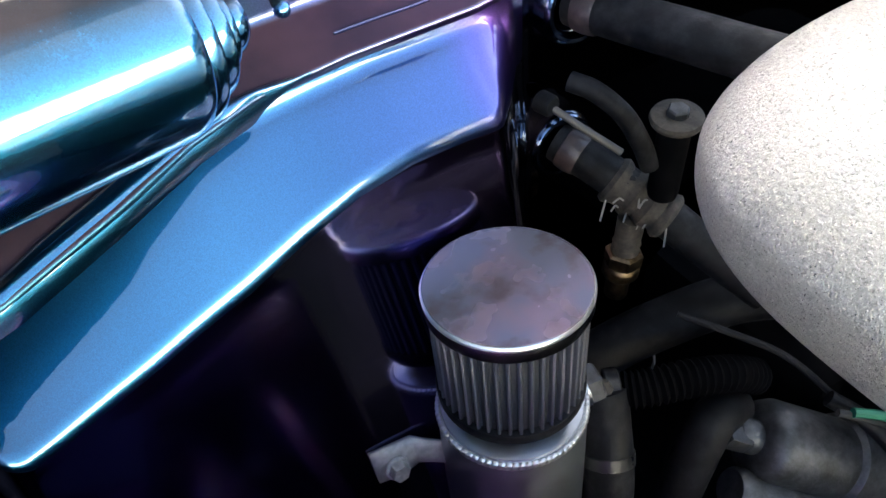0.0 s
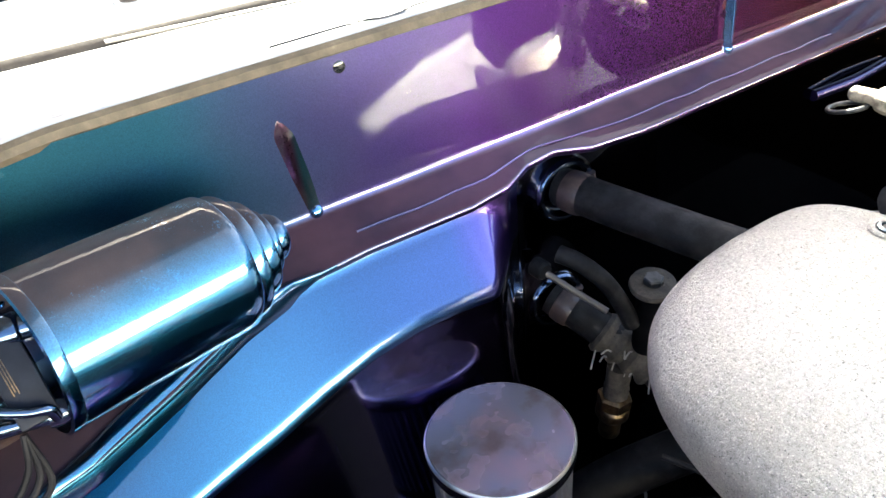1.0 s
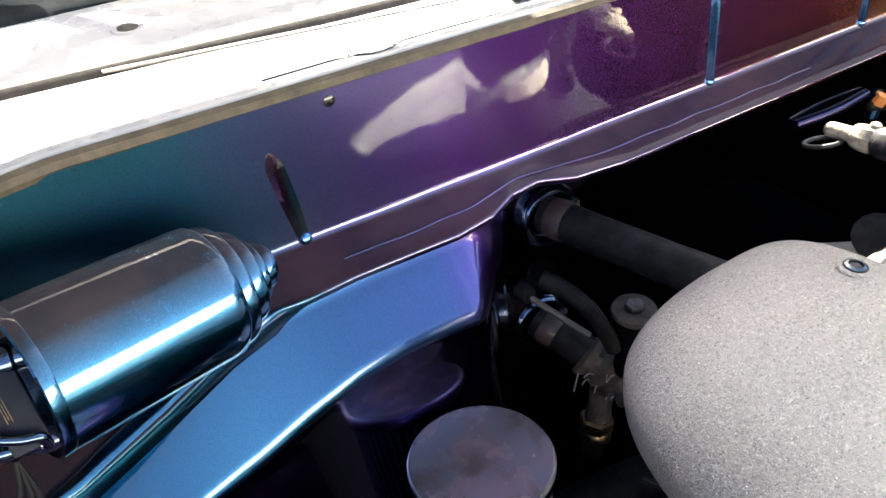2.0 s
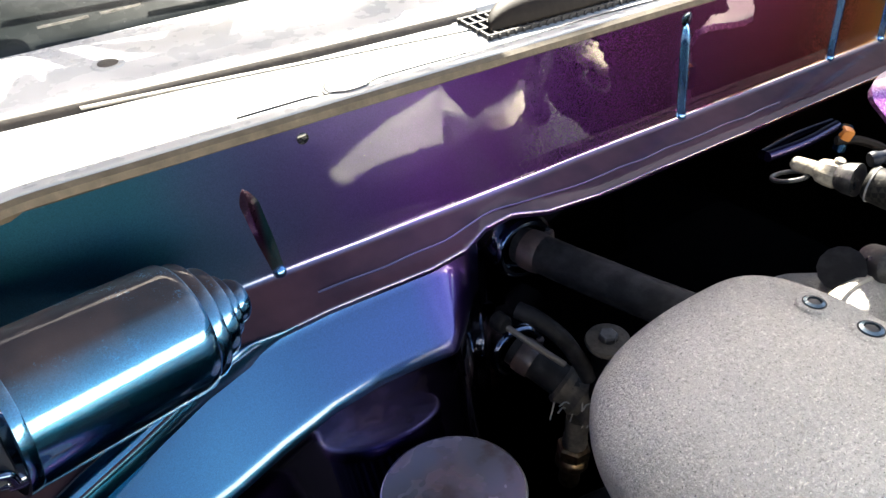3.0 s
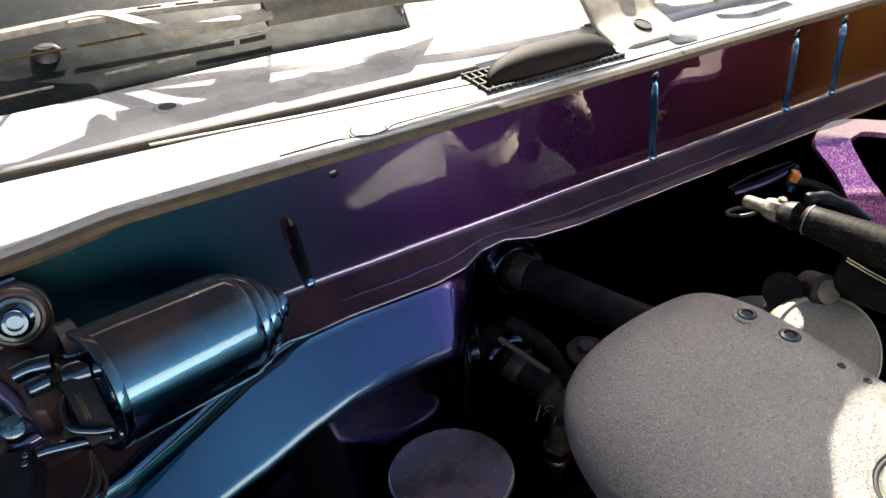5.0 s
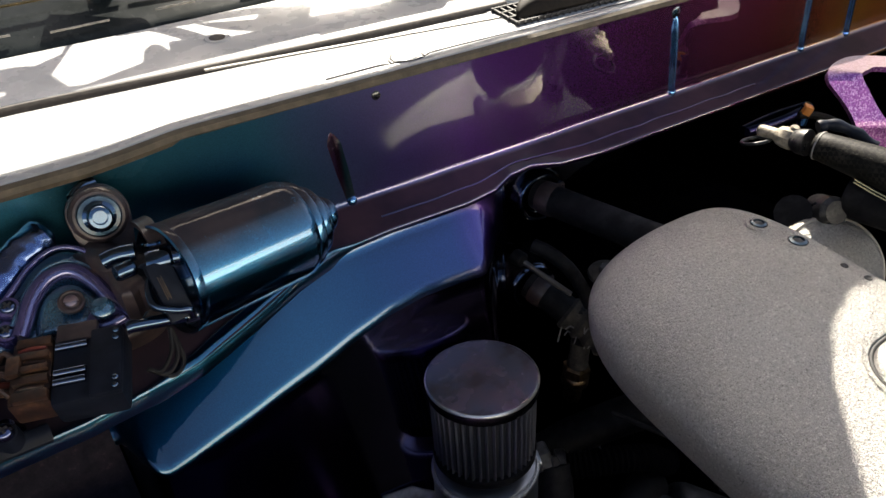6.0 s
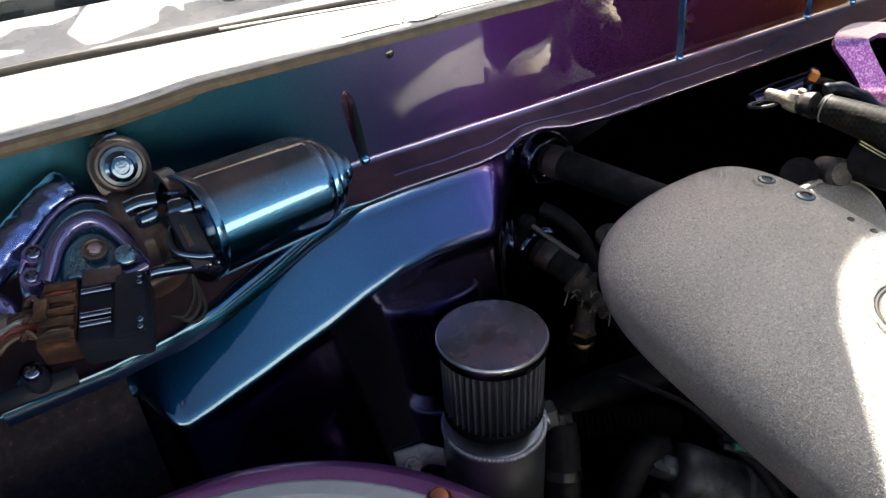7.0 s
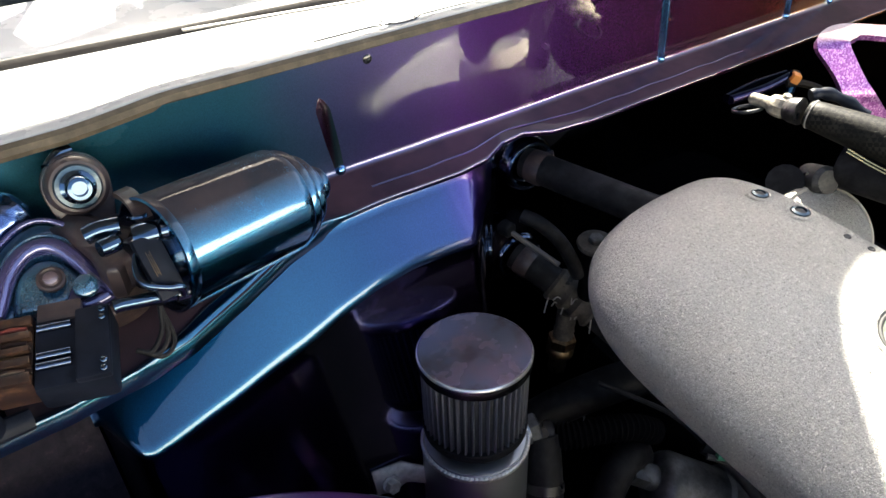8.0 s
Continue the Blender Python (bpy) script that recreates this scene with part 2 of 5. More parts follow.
m = Mat("black_rubber", rough=0.6, spec=0.18)
m.set("Base Color", m.mix(m.grey(m.noise(70, 6, 0.7), 0.45, 0.7), (0.005, 0.005, 0.006), (0.018, 0.018, 0.020)))
m.set("Roughness", m.grey(m.noise(120, 4), 0.3, 0.7, 0.45, 0.75))
m.bump(m.noise(600, 4), 0.3, 0.0005)
RUBBER = m.m

m = Mat("black_plastic", rough=0.4)
m.set("Base Color", m.mix(m.grey(m.noise(80, 6, 0.7), 0.5, 0.72), (0.012, 0.012, 0.013), (0.09, 0.085, 0.075)))
m.set("Roughness", m.grey(m.noise(100, 4), 0.3, 0.7, 0.22, 0.5))
m.bump(m.noise(400, 3), 0.2, 0.0004)
PLASTIC = m.m

m = Mat("gloss_black", (0.012, 0.013, 0.014), 0.12, coat=1.0)
m.set("Roughness", m.grey(m.noise(90, 3), 0.4, 0.75, 0.10, 0.2))
GLOSS = m.m

m = Mat("dull_blue_steel", rough=0.36, metal=0.9, coat=0.7, coat_rough=0.06)
m.set("Base Color", m.ramp(m.noise(220, 5, 0.7), [(0.3, (0.024, 0.040, 0.055)), (0.65, (0.050, 0.085, 0.115))]))
m.bump(m.noise(500, 4), 0.4, 0.0004)
BLUESTEEL = m.m

m = Mat("dark_housing", rough=0.5, spec=0.16)
m.set("Base Color", m.ramp(m.noise(120, 5), [(0.3, (0.004, 0.006, 0.011)), (0.7, (0.010, 0.013, 0.022))]))
m.bump(m.noise(400, 4), 0.3, 0.0004)
BOXDARK = m.m

m = Mat("brown_plastic", rough=0.65, spec=0.15)
m.set("Base Color", m.ramp(m.noise(260, 5), [(0.3, (0.006, 0.0045, 0.0035)), (0.7, (0.013, 0.010, 0.008))]))
m.bump(m.noise(700, 3), 0.25, 0.0004)
BROWN = m.m

m = Mat("amber_plastic", rough=0.45)
m.set("Base Color", m.ramp(m.noise(160, 5), [(0.35, (0.016, 0.009, 0.007)), (0.55, (0.036, 0.016, 0.009)), (0.78, (0.12, 0.06, 0.03))]))
m.bump(m.noise(500, 3), 0.3, 0.0004)
AMBER = m.m
ORANGE = Mat("orange_plastic", (0.55, 0.19, 0.03), 0.4).m

m = Mat("aged_brass", rough=0.38, metal=1.0)
m.set("Base Color", m.ramp(m.noise(200, 5), [(0.3, (0.08, 0.052, 0.03)), (0.7, (0.24, 0.17, 0.10))]))
m.bump(m.noise(500, 3), 0.3, 0.0004)
BRASS = m.m
GOLDMETAL = Mat("gold_clamp", (0.42, 0.30, 0.13), 0.22, 1.0).m
COPPER = Mat("copper_nut", (0.55, 0.22, 0.13), 0.35, 1.0).m

m = Mat("dirty_iron", rough=0.75, metal=0.2)
m.set("Base Color", m.ramp(m.noise(110, 6, 0.7), [(0.3, (0.02, 0.018, 0.016)), (0.6, (0.07, 0.06, 0.05)), (0.85, (0.17, 0.14, 0.11))]))
m.bump(m.noise(350, 5), 0.7, 0.001)
IRON = m.m

m = Mat("oily_aluminium", rough=0.5, metal=0.8)
m.set("Base Color", m.ramp(m.noise(70, 6, 0.7), [(0.3, (0.045, 0.045, 0.045)), (0.6, (0.12, 0.125, 0.134)), (0.85, (0.23, 0.24, 0.25))]))
m.bump(m.noise(300, 5), 0.5, 0.0008)
OILALU = m.m

m = Mat("carbon_weave", rough=0.55, spec=0.12)
mp = m.node("ShaderNodeMapping", Vector=m.pos())
mp.inputs["Rotation"].default_value = (0.4, 0.3, 0.75)
chk = m.node("ShaderNodeTexChecker", Vector=mp.outputs[0], Scale=360.0)
m.set("Base Color", m.mix(chk.outputs["Fac"], (0.005, 0.005, 0.005), m.mix(m.grey(m.noise(90, 4), 0.35, 0.65), (0.008, 0.008, 0.007), (0.024, 0.022, 0.018))))
m.bump(chk.outputs["Fac"], 0.4, 0.0004)
CARBON = m.m

m = Mat("underbay_black", rough=0.7)
m.set("Base Color", m.ramp(m.noise(25, 6, 0.7), [(0.3, (0.008, 0.008, 0.009)), (0.7, (0.024, 0.023, 0.023))]))
m.bump(m.noise(120, 4), 0.4, 0.001)
UNDER = m.m

m = Mat("arm_paint", rough=0.5)
m.set("Base Color", m.ramp(m.noise(150, 5), [(0.3, (0.16, 0.15, 0.13)), (0.7, (0.32, 0.30, 0.27))]))
ARM = m.m
m = Mat("sleeve_paint", rough=0.6)
m.set("Base Color", m.ramp(m.noise(150, 5), [(0.3, (0.07, 0.065, 0.055)), (0.7, (0.14, 0.13, 0.11))]))
ARMDARK = m.m
GREEN = Mat("green_wire", (0.02, 0.16, 0.09), 0.45).m
GREYWIRE = Mat("grey_wire", (0.22, 0.21, 0.20), 0.5).m
DIMWIRE = Mat("dim_grey_wire", (0.085, 0.075, 0.072), 0.5).m
REDWIRE = Mat("red_wire", (0.16, 0.03, 0.02), 0.45).m
GLASS = Mat("windscreen_glass", (0.75, 0.8, 0.82), 0.02, spec=0.5).set("Alpha", 0.12).m
m = Mat("glare_pale", rough=0.8)
m.set("Base Color", m.ramp(m.noise(20, 4), [(0.3, (0.58, 0.60, 0.62)), (0.7, (0.70, 0.72, 0.74))]))
DASH = m.m
m = Mat("ceramic_border", rough=0.16, spec=0.10)
specks = m.grey(m.noise(420, 4, 0.7), 0.66, 0.74)
m.set("Base Color", m.mix(specks, m.mix(m.grey(m.noise(30, 5, 0.7), 0.35, 0.65), (0.007, 0.010, 0.011), (0.012, 0.016, 0.017)), (0.12, 0.125, 0.13)))
m.set("Roughness", m.grey(m.noise(60, 4), 0.3, 0.7, 0.24, 0.30))
FRIT = m.m
m = Mat("rubber_seal", rough=0.7)
m.set("Base Color", m.ramp(m.noise(160, 6, 0.7), [(0.3, (0.016, 0.013, 0.011)), (0.6, (0.040, 0.033, 0.028)), (0.85, (0.11, 0.09, 0.07))]))
m.bump(m.noise(500, 3), 0.3, 0.0004)
SEAL = m.m
# near-black colour stands in for the deep shade low in the bay
m = Mat("bay_shade_black", rough=0.9, spec=0.03)
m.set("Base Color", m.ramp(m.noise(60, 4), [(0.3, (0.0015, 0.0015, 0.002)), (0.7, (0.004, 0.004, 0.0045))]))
BAY_SHADE = m.m
m = Mat("concrete", rough=0.9)
m.set("Base Color", m.ramp(m.noise(40, 8, 0.75), [(0.3, (0.20, 0.19, 0.17)), (0.7, (0.34, 0.32, 0.29))]))
m.bump(m.noise(160, 4), 0.6, 0.004)
ASPHALT = m.m
m = Mat("far_foliage", rough=0.9)
m.set("Base Color", m.ramp(m.noise(1.4, 8, 0.75), [(0.3, (0.014, 0.020, 0.014)), (0.7, (0.040, 0.052, 0.036))]))
FOLIAGE = m.m

# ---- building helpers ----
BASES = {}


def thing(name, at, label, category, group="", kind=""):
    """An empty at the base of a thing that parents its parts."""
    ob = new(name)
    ob.empty_display_size = 0.02
    ob.location = at
    BASES[ob.name] = Vector(at)
    return tagged(ob, label, category, group, kind)


def part(name, bm, material, parent=None, label="", sharp=38):
    """Links a bmesh, given in world coordinates, as one mesh object under a thing or a part."""
    bmesh.ops.remove_doubles(bm, verts=bm.verts, dist=1e-6)
    bmesh.ops.recalc_face_normals(bm, faces=bm.faces)
    me = bpy.data.meshes.new(name)
    bm.to_mesh(me)
    bm.free()
    me.materials.append(material)
    me.shade_smooth()
    me.set_sharp_from_angle(angle=radians(sharp))
    ob = new(name, me)
    if parent is not None:
        ob.parent = parent
        base = BASES.get(parent.name)
        if base is not None:
            ob.matrix_parent_inverse = Matrix.Translation(-base)
    if label:
        tagged(ob, label)
    return ob


def structure(ob, label, category):
    return tagged(ob, label, category, kind="structure")


def axis_frame(at, direction, spin=0.0):
    """A frame at a place whose z runs along a direction."""
    q = Vector(direction).normalized().to_track_quat("Z", "Y")
    return Matrix.Translation(at) @ q.to_matrix().to_4x4() @ Matrix.Rotation(radians(spin), 4, "Z")


def lathe(profile, frame_m, seg=32, bm=None, sx=1.0, sy=1.0):
    """Revolves (radius, height) pairs about the frame's z."""
    bm = bm or bmesh.new()
    rings = []
    for r, h in profile:
        if r < 1e-6:
            rings.append([bm.verts.new(frame_m @ Vector((0, 0, h)))])
        else:
            rings.append([bm.verts.new(frame_m @ Vector((sx * r * math.cos(2 * math.pi * i / seg), sy * r * math.sin(2 * math.pi * i / seg), h))) for i in range(seg)])
    for a, b in zip(rings, rings[1:]):
        for i in range(seg):
            j = (i + 1) % seg
            if len(a) == 1 and len(b) == 1:
                continue
            if len(a) == 1:
                bm.faces.new((a[0], b[j], b[i]))
            elif len(b) == 1:
                bm.faces.new((a[i], a[j], b[0]))
            else:
                bm.faces.new((a[i], a[j], b[j], b[i]))
    return bm


def spline(points, n=8):
    """A smooth line through points (Catmull-Rom)."""
    p = [Vector(q) for q in points]
    p = [p[0] * 2 - p[1]] + p + [p[-1] * 2 - p[-2]]
    out = []
    for i in range(1, len(p) - 2):
        for k in range(n):
            t = k / n
            a, b, c, d = p[i - 1:i + 3]
            out.append(0.5 * (2 * b + (c - a) * t + (2 * a - 5 * b + 4 * c - d) * t * t + (3 * b - a - 3 * c + d) * t ** 3))
    out.append(p[-2])
    return out


def tube(points, radius, seg=14, n=8, bm=None, radii=None, flat=1.0):
    """A round hose or wire along a smooth line; radii may vary along it."""
    bm = bm or bmesh.new()
    line = spline(points, n)
    side = None
    rings = []
    for i, q in enumerate(line):
        d = (line[min(i + 1, len(line) - 1)] - line[max(i - 1, 0)]).normalized()
        if side is None:
            side = d.orthogonal().normalized()
        side = (side - d * side.dot(d)).normalized()
        up = d.cross(side)
        r = radii(i / (len(line) - 1)) if radii else radius
        rings.append([bm.verts.new(q + side * (r * math.cos(2 * math.pi * k / seg)) + up * (r * flat * math.sin(2 * math.pi * k / seg))) for k in range(seg)])
    for a, b in zip(rings, rings[1:]):
        for k in range(seg):
            bm.faces.new((a[k], a[(k + 1) % seg], b[(k + 1) % seg], b[k]))
    bm.faces.new(rings[0])
    bm.faces.new(rings[-1])
    return bm


def block(size, frame_m, bevel=0.0015, bm=None, segs=2):
    """A bevelled box about the frame's origin."""
    own = bmesh.new()
    bmesh.ops.create_cube(own, size=1.0)
    bmesh.ops.scale(own, vec=size, verts=own.verts)
    if bevel:
        bmesh.ops.bevel(own, geom=own.edges[:], offset=bevel, segments=segs, affect="EDGES", profile=0.6)
    bmesh.ops.transform(own, matrix=frame_m, verts=own.verts)
    if bm is None:
        return own
    me = bpy.data.meshes.new("tmp")
    own.to_mesh(me)
    own.free()
    bm.from_mesh(me)
    bpy.data.meshes.remove(me)
    return bm


def plate(outline, thickness, frame_m, bevel=0.001, segs=2):
    """An extruded outline in the frame's xy, from z=0 down to -thickness, with bevelled rims."""
    bm = bmesh.new()
    top = bm.faces.new([bm.verts.new((x, y, 0)) for x, y in outline])
    ext = bmesh.ops.extrude_face_region(bm, geom=[top])
    vs = [g for g in ext["geom"] if isinstance(g, bmesh.types.BMVert)]
    bmesh.ops.translate(bm, vec=(0, 0, -thickness), verts=vs)
    bmesh.ops.recalc_face_normals(bm, faces=bm.faces)
    if bevel:
        rim = [e for e in bm.edges if abs(e.verts[0].co.z - e.verts[1].co.z) < 1e-7]
        bmesh.ops.bevel(bm, geom=rim, offset=bevel, segments=segs, affect="EDGES", profile=0.55)
    bmesh.ops.transform(bm, matrix=frame_m, verts=bm.verts)
    return bm


def ribbon(points, widths, thick):
    """A flat bar through points, with its half-width vector at each."""
    line, wide = spline(points, 8), spline(widths, 8)
    bm = bmesh.new()
    rings = []
    for i, (p, w) in enumerate(zip(line, wide)):
        d = (line[min(i + 1, len(line) - 1)] - line[max(i - 1, 0)]).normalized()
        n = d.cross(w).normalized() * thick / 2
        k = w * 0.94
        rings.append([bm.verts.new(q) for q in (p + k + n, p + w + n * 0.3, p + w - n * 0.3, p + k - n, p - k - n, p - w - n * 0.3, p - w + n * 0.3, p - k + n)])
    for a, b in zip(rings, rings[1:]):
        for k in range(8):
            bm.faces.new((a[k], a[(k + 1) % 8], b[(k + 1) % 8], b[k]))
    bm.faces.new(rings[0])
    bm.faces.new(rings[-1])
    return bm


def hexagon(r, frame_m, h, bm=None):
    """A hexagonal bolt head with chamfered top."""
    bm = bm or bmesh.new()
    rings = []
    for rr, z in ((r, 0), (r, h * 0.82), (r * 0.86, h)):
        rings.append([bm.verts.new(frame_m @ Vector((rr * math.cos(k * math.pi / 3), rr * math.sin(k * math.pi / 3), z))) for k in range(6)])
    for a, b in zip(rings, rings[1:]):
        for k in range(6):
            bm.faces.new((a[k], a[(k + 1) % 6], b[(k + 1) % 6], b[k]))
    bm.faces.new(rings[-1])
    bm.faces.new(rings[0])
    return bm


def table(x, rows):
    return float(np.interp(x, [r[0] for r in rows], [r[1] for r in rows]))


def ease(x, a, b):
    """0 at a, 1 at b, smooth between."""
    t = min(max((x - a) / (b - a), 0.0), 1.0)
    return t * t * (3 - 2 * t)


def rounded(controls, per=5):
    """A line of (y, z, radius) corners with each corner rounded by the same number of points."""
    out = []
    for i, (y, z, r) in enumerate(controls):
        c = Vector((y, z))
        if i in (0, len(controls) - 1):
            out.append(c)
            continue
        a, b = Vector(controls[i - 1][:2]) - c, Vector(controls[i + 1][:2]) - c
        k = min(r, a.length * 0.48, b.length * 0.48)
        p, q = c + a.normalized() * k, c + b.normalized() * k
        for j in range(per):
            t = j / (per - 1)
            out.append(p * (1 - t) ** 2 + c * (2 * t * (1 - t)) + q * t * t)
    return out


def screw(at, direction, r, parent, material=ZINC, name="screw", spin=0.0):
    """A pan-head screw with a cross recess."""
    f = axis_frame(at, direction, spin)
    s = part(name, lathe([(0, r * 0.55), (r * 0.55, r * 0.5), (r * 0.9, r * 0.25), (r, 0), (r, -r * 0.6)], f, 16), material, parent)
    bm = block((r * 1.1, r * 0.26, r * 0.12), f @ Matrix.Translation((0, 0, r * 0.54)), 0)
    block((r * 0.26, r * 1.1, r * 0.12), f @ Matrix.Translation((0, 0, r * 0.545)), 0, bm)
    part("cross_recess", bm, UNDER, s)
    return s

# ---- ground and surroundings ----
bm = bmesh.new()
bmesh.ops.create_grid(bm, x_segments=40, y_segments=40, size=400)
structure(part("ground", bm, ASPHALT), "pale worn concrete ground under the car", "ground")

# unseen trees; heights per side set how much low sky gets in
bm = bmesh.new()
ring = []
for i in range(480):
    a = 2 * math.pi * i / 480
    near = max(0.0, -math.sin(a)) ** 0.6
    h = 8.0 + 11.0 * max(0.0, math.sin(a)) - 5.0 * near + (4.0 - 2.5 * near - 2.0 * max(0.0, math.sin(a))) * noise.noise((math.cos(a) * 6, math.sin(a) * 6, 0.3)) + 2.5 * noise.noise((math.cos(a) * 30, math.sin(a) * 30, 2.0)) + 1.2 * noise.noise((math.cos(a) * 110, math.sin(a) * 110, 5.0))
    d = 34 + 2 * noise.noise((math.cos(a) * 3, math.sin(a) * 3, 7.0))
    ring.append([bm.verts.new((d * math.cos(a), d * math.sin(a), z)) for z in (0, h * 0.5, h)])
for i in range(480):
    a, b = ring[i], ring[(i + 1) % 480]
    for k in range(2):
        bm.faces.new((a[k], b[k], b[k + 1], a[k + 1]))
structure(part("backdrop", bm, FOLIAGE), "unseen ring of dark green trees added round the car", "backdrop")

# unseen pale wall, added for the white highlights on the paint
bounce_wall = thing("bounce_wall", (-1.0, -7.5, 0.0), "unseen pale wall added to throw light and reflections into the bay", "wall", kind="structure")
part("wall", block((26, 0.3, 3.6), Matrix.Translation((-1.0, -7.5, 1.8)), 0.02), BOUNCE_PALE, bounce_wall)
part("coping", block((26.2, 0.5, 0.12), Matrix.Translation((-1.0, -7.5, 3.66)), 0.02), ASPHALT, bounce_wall)

# ---- firewall ----
LIP_Y = [(-0.35, 0.172), (-0.15, 0.175), (-0.10, 0.177), (-0.07, 0.181), (-0.04, 0.189), (-0.003, 0.207), (0.03, 0.225), (0.06, 0.236), (0.10, 0.239),
         (0.16, 0.2375), (0.185, 0.241), (0.205, 0.251), (0.225, 0.253), (0.245, 0.244), (0.28, 0.240), (1.1, 0.240)]
VALLEY = [(-0.35, 0.795), (-0.10, 0.810), (-0.06, 0.826), (-0.03, 0.838), (0.0, 0.848), (0.03, 0.856), (0.06, 0.862), (0.12, 0.865), (0.184, 0.863), (0.22, 0.860)]
CREASE_Z = [(-0.35, 0.780), (-0.125, 0.786), (-0.105, 0.797), (-0.094, 0.797), (-0.085, 0.791), (-0.075, 0.785), (-0.06, 0.788), (-0.03, 0.796), (0.0, 0.804), (0.03, 0.811), (0.06, 0.821), (0.09, 0.829), (0.12, 0.832), (0.15, 0.831), (0.17, 0.829), (0.22, 0.829)]
WALL_Y = 0.271


def toe_y(x, z):
    """The lower firewall: a sloping toe board on the driver's side, upright beside the engine."""
    slope = 0.2235 + 0.346 * (z - 0.80) + 0.03 * ease(x, -0.080, -0.098)
    upright = 0.272 + 0.05 * (z - 0.80)
    k = ease(x, 0.164, 0.222)
    return slope * (1 - k) + upright * k


def section(x):
    """The firewall cut at x, from the cowl down: wall, ledge, lip, the sloping pressing and the toe board."""
    lip = table(x, LIP_Y)
    top_in = ease(x, 0.2040, 0.1935)
    low_in = ease(x, 0.1800, 0.1690)

    def mixed(k, a, b):
        return tuple(p * (1 - k) + q * k for p, q in zip(a, b))

    vz, cz = table(x, VALLEY), table(x, CREASE_Z)
    vy = 0.268
    cy = toe_y(x, cz) - 0.0015
    zl = 0.889
    return rounded([
        (WALL_Y, 0.974, 0), (WALL_Y, 0.896, 0.0045), (lip, zl, 0.0035), (lip + 0.001, zl - 0.0045, 0.0015),
        mixed(top_in, (toe_y(x, 0.879), 0.882, 0.003), (max(vy - 0.001, lip + 0.006), 0.8835, 0.003)),
        mixed(top_in, (toe_y(x, 0.870), 0.870, 0.007), (vy, vz, 0.009)),
        mixed(low_in, (toe_y(x, 0.835), 0.835, 0.012), (cy, cz, 0.0065)),
        mixed(low_in, (toe_y(x, 0.800), 0.800, 0.012), (toe_y(x, cz - 0.012), cz - 0.012, 0.005)),
        (toe_y(x, 0.70), 0.70, 0.02), (toe_y(x, 0.355), 0.355, 0)], 6)


xs = list(np.linspace(-0.35, -0.15, 9)) + list(np.linspace(-0.145, 0.150, 100)) + list(np.linspace(0.1515, 0.215, 56)) + list(np.linspace(0.218, 0.30, 28)) + list(np.linspace(0.31, 1.1, 40))
bm = bmesh.new()
cols = []
for x in xs:
    cols.append([bm.verts.new((x, p.x + 0.0006 * noise.noise((x * 25, p.x * 25, p.y * 25)), p.y)) for p in section(x)])
for a, b in zip(cols, cols[1:]):
    for i in range(len(a) - 1):
        bm.faces.new((a[i], b[i], b[i + 1], a[i + 1]))
# the back of the panel, so that it has thickness
back = [[bm.verts.new((x, 0.30, z)) for z in (0.974, 0.355)] for x in (xs[0], xs[-1])]
bm.faces.new((back[0][0], back[1][0], back[1][1], back[0][1]))
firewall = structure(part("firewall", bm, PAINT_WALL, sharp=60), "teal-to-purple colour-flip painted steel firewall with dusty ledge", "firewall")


def pressed_panel():
    """The blue raised pressing below the ledge, lying 0.6 mm proud of the firewall sheet."""
    bm = bmesh.new()
    grid = []
    for x in list(np.linspace(-0.099, 0.150, 90)) + list(np.linspace(0.1515, 0.212, 56)):
        pts = section(x)
        line = []
        for k in range(20, 37):
            a, p, b = pts[k - 1], pts[k], pts[k + 1]
            n = Vector(((b - a).y, -(b - a).x)).normalized()
            if n.x > 0:
                n = -n
            proud = 0.0010 if k < 36 else -0.0004
            line.append(bm.verts.new((x, p.x + n.x * proud + 0.0006 * noise.noise((x * 25, p.x * 25, p.y * 25)), p.y + n.y * proud)))
        grid.append(line)
    for a, b in zip(grid, grid[1:]):
        for i in range(len(a) - 1):
            bm.faces.new((a[i], b[i], b[i + 1], a[i + 1]))
    return part("pressed_panel", bm, PAINT_PAD, firewall, "glossy metallic blue raised pressing", sharp=60)


# below the ledge a darker paint stands in for the dark bay mirrored there
firewall.data.materials.append(PAINT_TOE_SHADE)
# dull, darker finish for the sheet left of the pressing
m = Mat("dull_toe_end", rough=0.7, spec=0.2)
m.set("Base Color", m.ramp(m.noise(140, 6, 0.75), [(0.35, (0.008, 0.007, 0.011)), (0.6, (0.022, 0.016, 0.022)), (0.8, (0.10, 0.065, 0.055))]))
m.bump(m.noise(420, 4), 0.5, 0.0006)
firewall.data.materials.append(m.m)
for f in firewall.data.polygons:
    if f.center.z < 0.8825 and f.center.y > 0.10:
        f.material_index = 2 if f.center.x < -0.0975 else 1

PAINT_PAD = flip_paint("flip_paint_pad", [(0.0, (0.006, 0.058, 0.115)), (0.3, (0.012, 0.105, 0.190)), (0.6, (0.020, 0.098, 0.210)), (0.82, (0.040, 0.085, 0.25)), (0.92, (0.12, 0.055, 0.30)), (1.0, (0.05, 0.02, 0.10))], -0.12, 0.212, rough=0.30, coat_ior=1.7, peel=0.05)
pressed_panel()



